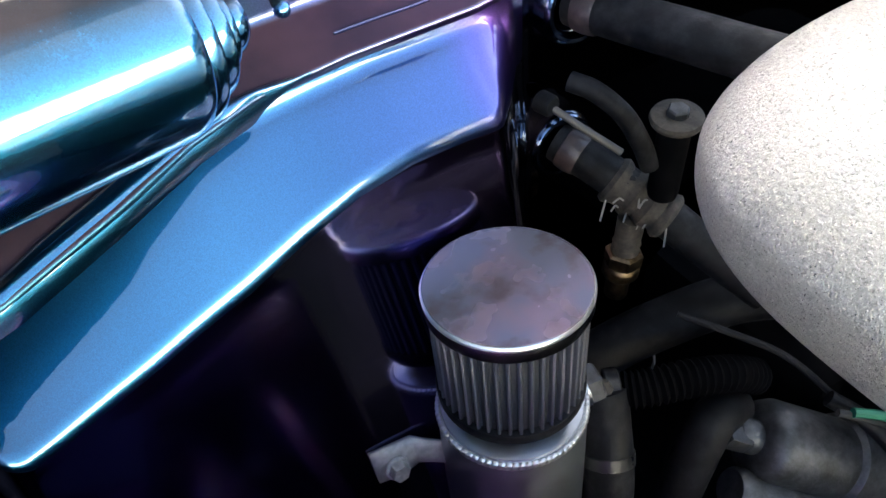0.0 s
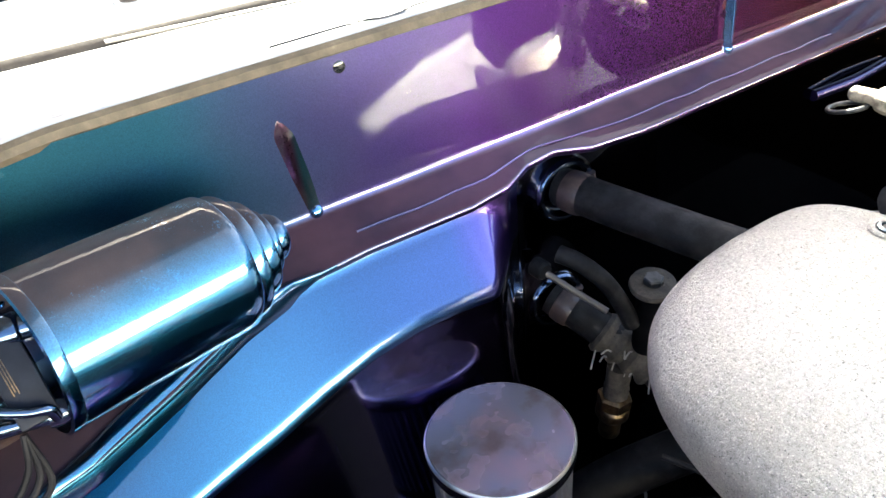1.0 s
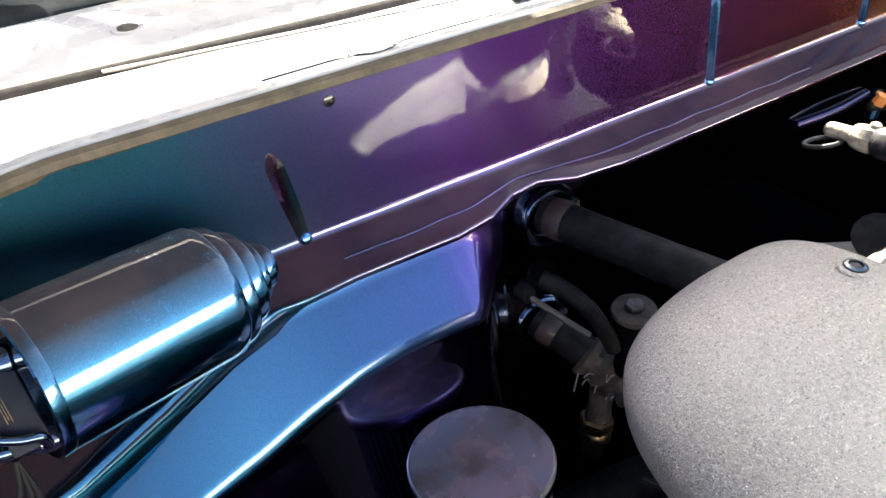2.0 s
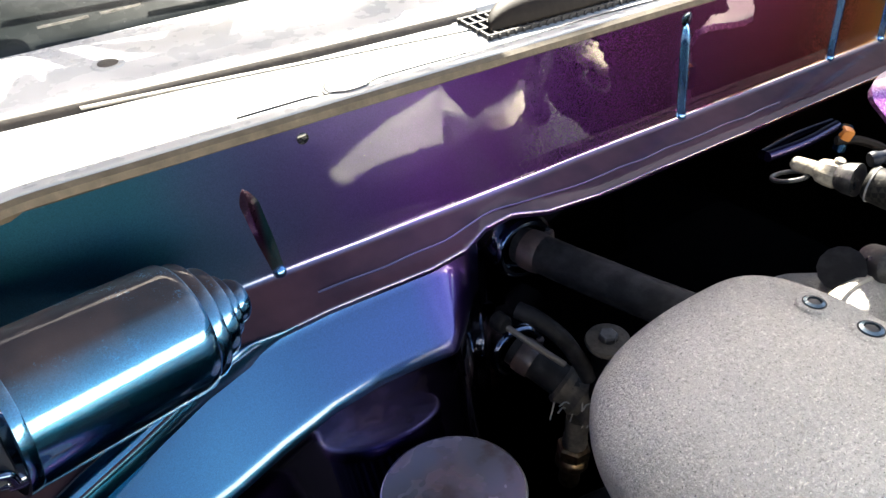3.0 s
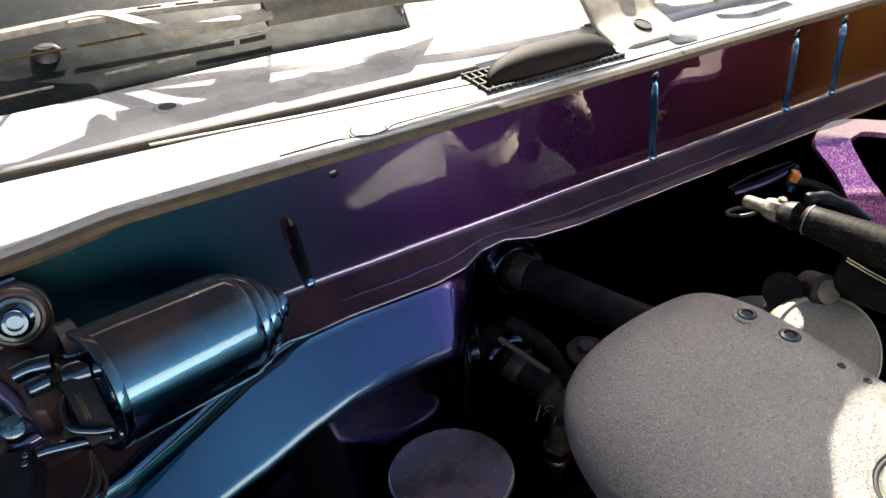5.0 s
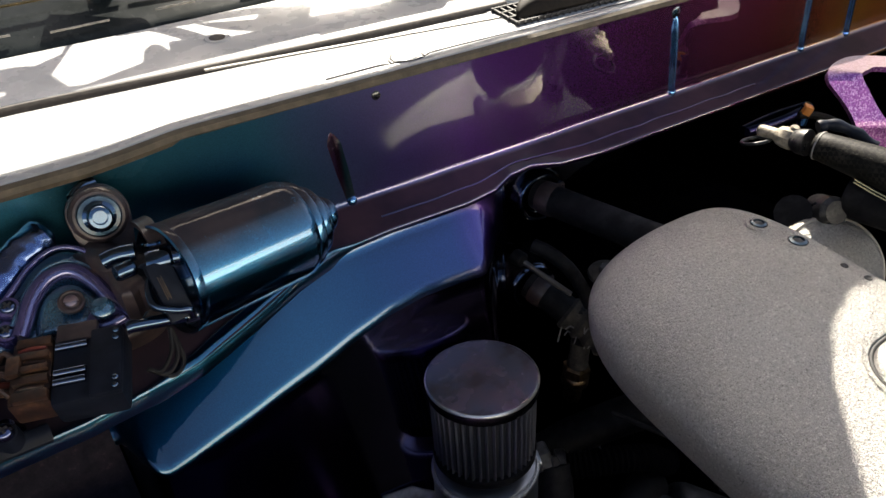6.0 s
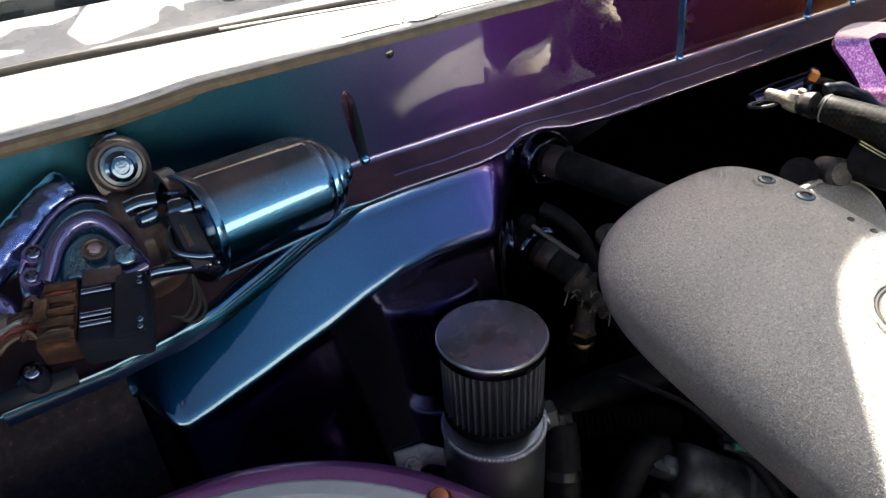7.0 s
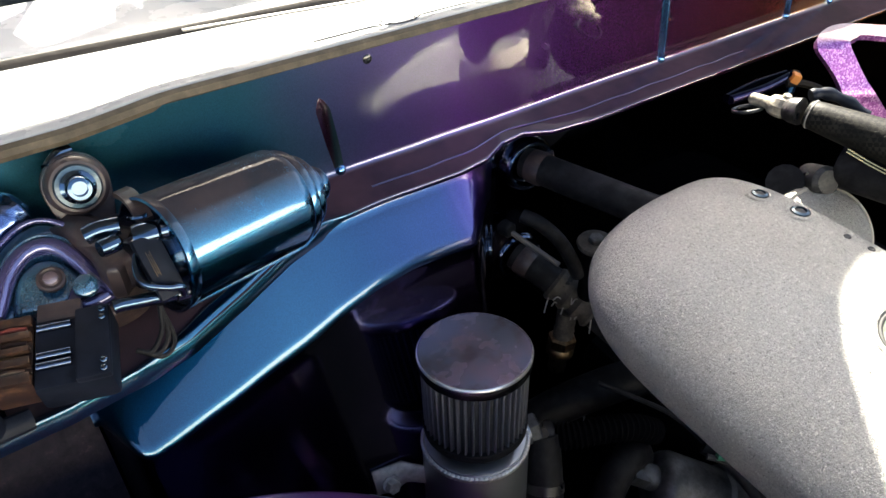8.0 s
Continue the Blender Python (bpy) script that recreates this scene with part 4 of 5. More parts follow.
def wiper_motor():
    t = thing("wiper_motor", (-0.03, 0.215, 0.897), "blue-painted wiper motor with gearbox, dusty on top", "wiper motor")
    right, left = Vector((0.0300, 0.2262, 0.9252)), Vector((-0.0400, 0.2045, 0.9355))
    d = (right - left).normalized()
    L = (right - left).length
    f = axis_frame(left, d)
    R = 0.0292
    part("motor_can", lathe([(0, 0), (R * 0.94, 0), (R, 0.002), (R, L - 0.006), (R * 0.99, L - 0.0012), (R * 0.955, L), (R * 0.80, L)], f, 64), PAINT_MOTOR, t)
    for r0, r1, a, b in ((0.92, 0.66, -0.0005, 0.0066), (0.735, 0.46, 0.0062, 0.0150), (0.52, 0.30, 0.0146, 0.0212)):
        part("end_ring", lathe([(R * (r0 - 0.03), L + a), (R * r0, L + a + 0.0012), (R * r0, L + b - 0.0016), (R * (r0 - 0.02), L + b - 0.0004), (R * (r0 - 0.05), L + b), (R * r1, L + b)], f, 56), PAINT_MOTOR, t)
    part("bearing_cap", lathe([(R * 0.34, L + 0.0205), (R * 0.37, L + 0.0220), (R * 0.37, L + 0.0265), (R * 0.31, L + 0.0292), (R * 0.15, L + 0.0302), (0, L + 0.0302)], f, 32), PAINT_MOTOR, t)
    part("neck", lathe([(0, -0.014), (R * 0.40, -0.014), (R * 0.44, -0.012), (R * 0.44, -0.006), (R * 0.62, -0.004), (R * 0.62, 0.002)], f, 40), PAINT_DARK, t)
    # the bridge: one dusty casting from the ear to the can
    bridge = [(-0.0800, 0.2440), (-0.0756, 0.2333), (-0.0683, 0.2162), (-0.0674, 0.2054), (-0.0650, 0.1975), (-0.0600, 0.1950), (-0.0565, 0.2000), (-0.0480, 0.2020), (-0.0405, 0.2040), (-0.0354, 0.2262), (-0.0365, 0.2360), (-0.0500, 0.2380), (-0.0558, 0.2380), (-0.0600, 0.2460)]
    part("bridge", plate(bridge, 0.020, Matrix.Translation((0, 0, 0.9435)), 0.0040, 4), CAKED, t, "dusty brown casting bridge")
    part("clamp_band", lathe([(R * 0.97, -0.0030), (R * 1.012, -0.0025), (R * 1.012, 0.0015), (R * 0.995, 0.0022)], f, 64), PAINT_MOTOR, t, "dusty clamp band round the can")
    part("bridge_strap", ribbon([(-0.0445, 0.2365, 0.9540), (-0.0430, 0.226, 0.9580), (-0.0420, 0.214, 0.9590), (-0.0415, 0.205, 0.9560)], [(0.0040, 0.0008, 0)] * 4, 0.003), CAKED, t)
    part("bridge_pin", tube([(-0.0668, 0.2120, 0.9535), (-0.0600, 0.2112, 0.9550), (-0.0520, 0.2095, 0.9550)], 0.0044, 16), PAINT_TRIM, t)
    lug = axis_frame((-0.0480, 0.2005, 0.9530), (0.93, -0.18, 0.0))
    part("clamp_lug", lathe([(0, -0.001), (0.0048, -0.001), (0.0055, 0.001), (0.0055, 0.0095), (0.0048, 0.0105), (0, 0.0105)], lug, 24, sx=1.15), PAINT_TRIM, t)
    part("lug_bolt", lathe([(0.0046, 0.0105), (0.0052, 0.0112), (0.0052, 0.0140), (0.0042, 0.0152), (0, 0.0155)], lug, 20), PAINT_TRIM, t)
    part("lug_clip", tube([(-0.0480, 0.2085, 0.9575), (-0.0455, 0.2050, 0.9590), (-0.0415, 0.2050, 0.9585), (-0.0395, 0.2090, 0.9570)], 0.0011, 8), PAINT_TRIM, t)
    part("small_lug", lathe([(0, 0), (0.0036, 0), (0.0042, 0.0012), (0.0042, 0.0085), (0.0034, 0.0095), (0, 0.0095)], axis_frame((-0.0640, 0.2010, 0.9520), d), 20), PAINT_TRIM, t)
    q = axis_frame((-0.0445, 0.1880, 0.9420), (0.1, -0.75, 0.66))
    plate_ = part("rating_plate", block((0.012, 0.030, 0.008), q, 0.0012), BOXDARK, t)
    for k in range(3):
        part("text_bar", block((0.0003, 0.012 - 0.002 * (k % 2), 0.0003), q @ Matrix.Translation((-0.0028 + 0.0008 * k, 0.002, 0.0041)), 0.0001), BRASS, plate_)
    # gearbox: nested arches on a casting that leans towards the engine
    gz = Vector((0.05, -0.45, 0.89)).normalized()
    gx = (Vector((1, 0, 0)) - gz * gz.x).normalized()
    g = Matrix.Translation((-0.0870, 0.2150, 0.9320)) @ Matrix((gx, gz.cross(gx), gz)).transposed().to_4x4()

    def shape(points):
        line = spline([(x / 1000, y / 1000, 0) for x, y in points + points[:1]], 7)[:-1]
        return [(p.x, p.y) for p in line]

    def arch(name, line, r, h, material, flat=1.0):
        part(name, tube([g @ Vector((x / 1000, y / 1000, h)) for x, y in line], r, 14, 8, flat=flat), material, t)

    part("gearbox", plate(shape([(-40, -6), (-29, 23), (-20, 29), (-14, 35), (-6, 40.5), (2, 42), (10, 40), (18, 33), (27, 16), (40, 6), (41, -10), (24, -18), (-6, -16), (-26, -14), (-42, -16)]), 0.026, g @ Matrix.Translation((0, 0, -0.0175)), 0.004, 4), CAKED, t)
    part("gear_cover", plate(shape([(-37, -2), (-29, 13), (-22, 20), (-14, 28), (-4, 34), (4, 35), (12, 31), (18, 24), (22, 13), (31, 7), (37, 1), (35, -8), (24, -15), (0, -13), (-24, -9), (-36, -9)]), 0.010, g @ Matrix.Translation((0, 0, -0.0040)), 0.0040, 5), PAINT_GEAR, t)
    arch("flange_rim", [(-35, 1), (-28.5, 11.5), (-21.5, 18.8), (-13.6, 26.6), (-4, 32.5), (4, 33.4), (11.4, 29.8), (17, 23), (20.6, 13), (28, 7)], 0.0014, 0.0008, PAINT_RIDGE)
    arch("cover_ridge", [(-26, -8), (-22, -1), (-18, 6.5), (-12, 14), (-5, 18.6), (3, 19), (9, 15), (13.6, 7), (18, -4), (24, -15)], 0.0046, 0.0012, PAINT_RIDGE, 0.9)
    arch("ridge_lip", [(-29.5, -4), (-22.5, 5.5), (-16.5, 14.5), (-8, 22.4), (2, 24.6), (10, 20.6), (15.5, 12.2), (20.5, -2)], 0.0010, 0.0022, PAINT_GEAR)
    part("cover_dome", plate(shape([(-20, -10), (-15.5, 3), (-10.5, 9.8), (-3.5, 13.4), (3, 12.6), (8, 8.5), (12.2, 0), (16, -9), (0, -11)]), 0.010, g @ Matrix.Translation((0, 0, 0.0005)), 0.0035, 5), PAINT_GEAR, t)
    part("side_boss", plate(shape([(-0.5, -15), (3, -10), (7.5, -4.8), (13, -2.8), (18.5, -6), (25, -15), (12, -19)]), 0.012, g @ Matrix.Translation((0, 0, 0.0036)), 0.0035, 4), PAINT_RIDGE, t)
    part("boss_cap", lathe([(0.0056, 0.0088), (0.0052, 0.0106), (0.0034, 0.0120), (0, 0.0124)], g @ Matrix.Translation((0.0120, -0.0105, 0)), 24), PAINT_GEAR, t)
    part("shaft_seat", lathe([(0.0062, 0.0040), (0.0060, 0.0060), (0.0050, 0.0063), (0.0042, 0.0056), (0, 0.0056)], g, 32), CAKED, t, "rusty shaft seat")
    part("shaft_hub", lathe([(0, 0.0078), (0.0020, 0.0078), (0.0031, 0.0070), (0.0034, 0.005)], g, 20), STEEL, t)
    for x, y in ((-0.0262, 0.0092), (0.0304, 0.0003), (-0.0300, -0.0030)):
        p = g @ Vector((x, y, 0.002))
        part("screw_boss", lathe([(0.0060, -0.012), (0.0058, 0), (0.0050, 0.0012), (0, 0.0012)], g @ Matrix.Translation((x, y, 0.001)), 20), PAINT_RIDGE, t)
        screw(p, g.to_3x3() @ Vector((0, 0, 1)), 0.0038, t, PAINT_TRIM, spin=25)
    part("gearbox_arm", tube([g @ Vector((0.016, 0.030, -0.008)), (-0.064, 0.226, 0.942), (-0.050, 0.212, 0.940)], 0.0085, 14, flat=0.8), CAKED, t)
    # mounting ear with rubber grommet, washer and bolt
    ear = []
    for k in range(40):
        a = 2 * math.pi * k / 40
        ear.append((0.0155 * math.cos(a), 0.0155 * math.sin(a) - (0.026 * max(0.0, -math.sin(a)) ** 2)))
    e = Matrix.Translation((-0.061, 0.2495, 0.957)) @ Matrix.Rotation(radians(66), 4, "X")
    part("mounting_ear", plate(ear, 0.008, e, 0.0018), CAKED, t, "dusty steel mounting ear")
    part("grommet", lathe([(0.0138, -0.001), (0.0146, 0.002), (0.0140, 0.0055), (0.0122, 0.0075), (0.009, 0.0078)], e, 36), CAKED, t, "dusty rubber grommet")
    part("washer", lathe([(0.0100, 0.0065), (0.0108, 0.0085), (0.0100, 0.0095), (0.0055, 0.0098)], e, 36), BLUESTEEL, t)
    part("bolt", lathe([(0.0082, 0.009), (0.0080, 0.0115), (0.0062, 0.0125), (0.0060, 0.0168), (0.0052, 0.0180), (0.0036, 0.0182), (0.0034, 0.0150), (0, 0.0150)], e, 28), PAINT_TRIM, t, "blue-tinted socket bolt")
    part("spring_pin", tube([(-0.058, 0.266, 0.9665), (-0.064, 0.262, 0.9675), (-0.070, 0.256, 0.9655)], 0.0032, 10), PAINT_TRIM, t)
    # switch box and amber plug
    s = Matrix.Translation((-0.0880, 0.1770, 0.9200)) @ Matrix.Rotation(radians(-16), 4, "Z") @ Matrix.Rotation(radians(12), 4, "X")
    box = part("switch_box", block((0.031, 0.038, 0.018), s, 0.003), BOXDARK, t, "near-black blue switch housing")
    for y in (0.0105, -0.0035, -0.0085):
        part("box_rib", tube([s @ Vector((-0.0135, y, 0.0098)), s @ Vector((0.0000, y, 0.0098))], 0.0019, 12), PAINT_TRIM, box)
    part("box_top", block((0.018, 0.010, 0.004), s @ Matrix.Translation((-0.005, 0.0185, 0.0082)), 0.0012), CAKED, box, "dusty ledge")
    part("box_lid", block((0.014, 0.036, 0.004), s @ Matrix.Translation((0.0085, -0.001, 0.0090)), 0.0012), BOXDARK, t)
    for x, y in ((0.0128, 0.0140), (0.0128, 0.0100), (0.0128, -0.0120), (0.0128, -0.0160)):
        screw(s @ Vector((x, y, 0.0113)), (0, -0.1, 1), 0.0017, t, PAINT_TRIM)
    c = s @ Matrix.Translation((-0.0245, 0.002, 0.000))
    plug = part("plug", block((0.018, 0.034, 0.016), c, 0.002), AMBER, t, "dirty amber plastic plug")
    for y, z, w in ((0.0145, 0.0085, 0.005), (0.0065, 0.0095, 0.004), (-0.0010, 0.0105, 0.003), (-0.0065, 0.0095, 0.004), (-0.0140, 0.0085, 0.005)):
        part("plug_rib", block((0.015, w, 0.004), c @ Matrix.Translation((0.001, y, z)), 0.0010), AMBER, plug)
    part("latch", block((0.006, 0.010, 0.004), c @ Matrix.Translation((-0.006, 0.001, 0.0115)), 0.001), AMBER, plug)
    for y, mat_ in ((0.0105, REDWIRE), (0.0030, AMBER), (-0.0040, BRASS), (-0.0103, AMBER)):
        part("terminal", tube([c @ Vector((-0.0055, y, 0.0088)), c @ Vector((0.0, y + 0.0004, 0.0098)), c @ Vector((0.0065, y, 0.0090))], 0.0011, 8, 4), mat_, plug)
    for y in (0.009, -0.002, -0.011):
        part("retainer", tube([c @ Vector((-0.0085, y, 0.0070)), c @ Vector((-0.0115, y + 0.002, 0.0100)), c @ Vector((-0.0150, y + 0.001, 0.0060))], 0.0013, 8, 4), AMBER, plug)
    for i, (dy, mat_) in enumerate(((0.009, AMBER), (0.004, GREYWIRE), (-0.001, REDWIRE), (-0.006, AMBER))):
        q = c @ Vector((-0.010, dy, 0.002))
        part("wire", tube([q, q + Vector((-0.010, -0.002, 0.002 + 0.001 * i)), q + Vector((-0.028, -0.001 - 0.002 * i, -0.003)), q + Vector((-0.06, 0.004, -0.012))], 0.0017, 8, 6), mat_, t)
    part("wire_sleeve", tube([c @ Vector((-0.022, 0.003, 0.001)), c @ Vector((-0.034, 0.003, 0.0)), c @ Vector((-0.05, 0.004, -0.006))], 0.0065, 12), DIMWIRE, t, "grey tape round the wires")
    # breather pipe, hook and loose cables
    part("breather_pipe", tube([(-0.068, 0.181, 0.9350), (-0.0645, 0.181, 0.9347), (-0.054, 0.181, 0.9322), (-0.0395, 0.181, 0.9290)], 0.0031, 14), PAINT_TRIM, t)
    part("pipe_end", lathe([(0, 0.003), (0.0038, 0.003), (0.0044, 0.001), (0.0044, -0.003)], axis_frame((-0.0385, 0.181, 0.929), (1, 0, -0.2)), 14), PAINT_DARK, t)
    part("wire_hook", tube([(-0.0465, 0.1932, 0.9480), (-0.0500, 0.1950, 0.9475), (-0.0530, 0.1900, 0.9460), (-0.0540, 0.1830, 0.9440), (-0.0520, 0.1785, 0.9420), (-0.0450, 0.1760, 0.9390), (-0.0395, 0.1755, 0.9370), (-0.0385, 0.1760, 0.9320)], 0.0018, 10), PAINT_TRIM, t)
    for k in range(3):
        part("cable", tube([(-0.066, 0.172, 0.914), (-0.060 + 0.002 * k, 0.170, 0.912 - 0.003 * k), (-0.053 + 0.002 * k, 0.174, 0.918 - 0.004 * k), (-0.050, 0.180, 0.9270)], 0.0012, 8), RUBBER, t)
    return t


wiper_motor()


def foot_clip():
    t = thing("wiring_clip", (-0.132, 0.185, 0.893), "black oily cable clip bolted to the dusty ledge", "clip")
    part("stud", lathe([(0.008, 0), (0.008, 0.005), (0.0055, 0.007), (0.0050, 0.011), (0, 0.0115)], axis_frame((-0.132, 0.184, 0.892), (0, -0.1, 1)), 20), PAINT_TRIM, t)
    part("nut", lathe([(0.0058, -0.012), (0.0058, 0.0), (0.0050, 0.002), (0, 0.003)], axis_frame((-0.1300, 0.172, 0.9080), (0, -0.3, 1)), 24), BOXDARK, t)
    screw((-0.1300, 0.1708, 0.9118), (0, -0.3, 1), 0.0042, t, PAINT_TRIM, spin=20)
    part("strap", tube([(-0.15, 0.176, 0.896), (-0.135, 0.172, 0.900), (-0.115, 0.176, 0.896)], 0.005, 10, flat=0.6), BOXDARK, t)
    return t


foot_clip()


def side_cover():
    """The blue wrinkled cover left of the gearbox."""
    t = thing("linkage_cover", (-0.118, 0.25, 0.895), "crumpled glossy blue linkage cover behind the wiper motor", "cover")
    bm = tube([(-0.165, 0.208, 0.922), (-0.140, 0.225, 0.931), (-0.119, 0.2390, 0.9390), (-0.103, 0.2500, 0.9450), (-0.0905, 0.2570, 0.9490), (-0.0855, 0.2590, 0.9500)], 0.01, 28, 12, radii=lambda s: 0.0098 * min(1.0, 0.25 + 5.0 * (1 - s)) ** 0.6, flat=0.75)
    for v in bm.verts:
        v.co += Vector((0.2, -0.6, 0.7)) * (0.0018 * noise.noise(v.co * 95) + 0.0012 * noise.noise(v.co * 260))
    part("shell", bm, PAINT_COVER, t, sharp=80)
    bm = tube([(-0.175, 0.215, 0.922), (-0.150, 0.218, 0.926), (-0.138, 0.212, 0.922), (-0.136, 0.204, 0.914)], 0.0085, 20, 10, flat=0.7)
    for v in bm.verts:
        v.co += Vector((0.4, -0.5, 0.6)) * 0.0022 * noise.noise(v.co * 110)
    part("side_flange", bm, PAINT_RIDGE, t)
    return t


side_cover()

# ---- breather filter on the catch can ----
CAN_FRAME = axis_frame((0.1283, 0.1728, 0.7940), (0.028, 0.118, 1.0)) @ Matrix.Translation((0, 0, -0.7965))
CAN = CAN_FRAME @ Vector((0, 0, 0.70))


def breather_filter():
    t = thing("breather_filter", CAN_FRAME @ Vector((0, 0, 0.7235)), "small cone breather filter with steel cap and pleated sides", "air filter")
    f = CAN_FRAME
    part("cap", lathe([(0, 0.7974), (0.0200, 0.7974), (0.0380, 0.7974), (0.0387, 0.7970), (0.0390, 0.7962), (0.0388, 0.7890)], f, 72), STEEL, t, "stained brushed steel cap with mirrored tints in its colour", sharp=14)
    part("cap_rim", lathe([(0.0390, 0.7958), (0.0394, 0.7950), (0.0395, 0.7885), (0.0391, 0.7876), (0.0380, 0.7874)], f, 72), DULLBAND, t, "dull rolled rim")
    part("rim_edge", lathe([(0.0386, 0.7971), (0.0393, 0.7966), (0.0397, 0.7958), (0.0397, 0.7950), (0.0393, 0.7946)], f, 72), BRIGHT, t, "bright rim edge")
    part("core", lathe([(0.0345, 0.791), (0.0335, 0.728), (0, 0.728)], f, 48), GAUZE, t)
    n = 44
    for k in range(n):
        a = 2 * math.pi * k / n
        m0 = f @ Matrix.Rotation(a, 4, "Z")
        bm = bmesh.new()
        prof = [(0.0335, -0.0010), (0.0372, -0.0008), (0.0378, 0.0), (0.0372, 0.0008), (0.0335, 0.0010)]
        lo = [bm.verts.new(m0 @ Vector((r * 0.975, w, 0.7285))) for r, w in prof]
        hi = [bm.verts.new(m0 @ Vector((r, w, 0.790))) for r, w in prof]
        for i in range(4):
            bm.faces.new((lo[i], lo[i + 1], hi[i + 1], hi[i]))
        bm.faces.new(hi)
        bm.faces.new(lo)
        part("pleat", bm, MESHMETAL, t)
    part("base_band", lathe([(0.0345, 0.7335), (0.0376, 0.7330), (0.0380, 0.7315), (0.0376, 0.7270), (0.0355, 0.7240), (0.0200, 0.7235)], f, 64), RUBBER, t, "black rubber base")
    return t


def catch_can():
    t = thing("catch_can", CAN_FRAME @ Vector((0, 0, 0.55)), "brushed aluminium oil catch can with a welded lid", "catch can")
    f = CAN_FRAME
    part("tank", lathe([(0, 0.55), (0.038, 0.55), (0.0395, 0.552), (0.0395, 0.7085), (0.0385, 0.710)], f, 64), ALU, t)
    part("lid", lathe([(0.0390, 0.7085), (0.0370, 0.7130), (0.0300, 0.7155), (0.0200, 0.7165), (0, 0.7165)], f, 64), ALU, t)
    bm = bmesh.new()
    rings = []
    for k in range(432):
        a = 2 * math.pi * k / 432
        puff = 0.0021 * (0.80 + 0.20 * abs(math.sin(36 * a)) ** 0.6)
        c = f @ Matrix.Rotation(a, 4, "Z")
        rings.append([bm.verts.new(c @ Vector((0.0385 + puff * math.cos(b), 0.0008 * math.sin(b), 0.7100 + 1.15 * puff * math.sin(b)))) for b in np.linspace(0, 2 * math.pi, 9)[:-1]])
    for k in range(432):
        p, q = rings[k], rings[(k + 1) % 432]
        for j in range(8):
            bm.faces.new((p[j], q[j], q[(j + 1) % 8], p[(j + 1) % 8]))
    part("weld_bead", bm, BRIGHT, t, "stacked-dime weld bead")
    part("neck", lathe([(0.023, 0.715), (0.0225, 0.7165), (0.021, 0.7185), (0.0205, 0.7245), (0, 0.7245)], f, 36), ALU, t)
    part("hose_clamp", lathe([(0.0235, 0.7175), (0.0245, 0.7178), (0.0245, 0.7225), (0.0235, 0.7228)], f, 40), ZINC, t)
    # bent strap bolted to the toe board: flat tab, crank, arm welded to the tank
    lean = Vector((0, 0.346, 1.0)).normalized()
    tops = [(0.0510, 0.1850, 0.6970), (0.0635, 0.1838, 0.6955), (0.0745, 0.1828, 0.6940), (0.0790, 0.1790, 0.6920), (0.0880, 0.1740, 0.6880), (0.0960, 0.1735, 0.6860)]
    deep = (0.0210, 0.0225, 0.0190, 0.0165, 0.0160, 0.0160)
    bm = bmesh.new()
    rows = []
    for p, h in zip(tops, deep):
        p = Vector(p)
        rows.append([bm.verts.new(p), bm.verts.new(p - lean * h * 0.5), bm.verts.new(p - lean * h)])
    for a, b in zip(rows, rows[1:]):
        for k in range(2):
            bm.faces.new((a[k], b[k], b[k + 1], a[k + 1]))
    br = part("bracket", bm, GALV, t, "bent steel mounting bracket", sharp=15)
    sol = br.modifiers.new("thick", "SOLIDIFY")
    sol.thickness = 0.0026
    fb = axis_frame((0.0618, 0.1778, 0.6835), (0, -0.945, 0.327))
    part("bracket_washer", lathe([(0.0070, 0), (0.0070, 0.0010), (0.0066, 0.0014), (0, 0.0014)], fb, 24), GALV, t)
    part("bracket_bolt", hexagon(0.0056, fb @ Matrix.Translation((0, 0, 0.0012)), 0.0055), ZINC, t)
    # side outlet
    fo = axis_frame((CAN.x + 0.036, CAN.y - 0.010, 0.701), (1, -0.22, 0.12))
    out = part("outlet", lathe([(0.011, -0.004), (0.011, 0.004), (0.0085, 0.005), (0.0085, 0.012), (0, 0.012)], fo, 24), ALU, t)
    part("outlet_nut", hexagon(0.0115, fo @ Matrix.Translation((0, 0, 0.004)), 0.009), OILALU, out)
    return t


catch_can()
breather_filter()

# ---- intake plenum ----
CORE = (0.236, 0.880)
PLENUM = [(0.286, 0.820), (0.2885, 0.880), (0.2875, 0.905), (0.2845, 0.9135), (0.2790, 0.9175), (0.2650, 0.9195)]
PLENUM += [(0.250 - 0.1015 * math.sin(a) ** 1.0, 0.880 + 0.0395 * math.cos(a)) for a in np.linspace(0, math.pi / 2, 9)]
PLENUM += [(0.1485 + 0.0815 * (1 - math.cos(a)), 0.880 - 0.062 * math.sin(a)) for a in np.linspace(0, math.pi / 2, 7)[1:]]


def plenum_ring(y):
    k = 1.0
    if y > 0.035:
        k = max(1 - ((y - 0.035) / 0.107) ** 3.0, 0.0) ** (1 / 3.0)
    return [Vector((CORE[0] + (x - CORE[0]) * (k if x < CORE[0] else k ** 0.6), y, CORE[1] + (z - CORE[1]) * k)) for x, z in PLENUM]


def plenum_top(x, y):
    ring = plenum_ring(y)
    top = sorted((p for p in ring if p.z > 0.86), key=lambda p: p.x)
    return float(np.interp(x, [p.x for p in top], [p.z for p in top]))


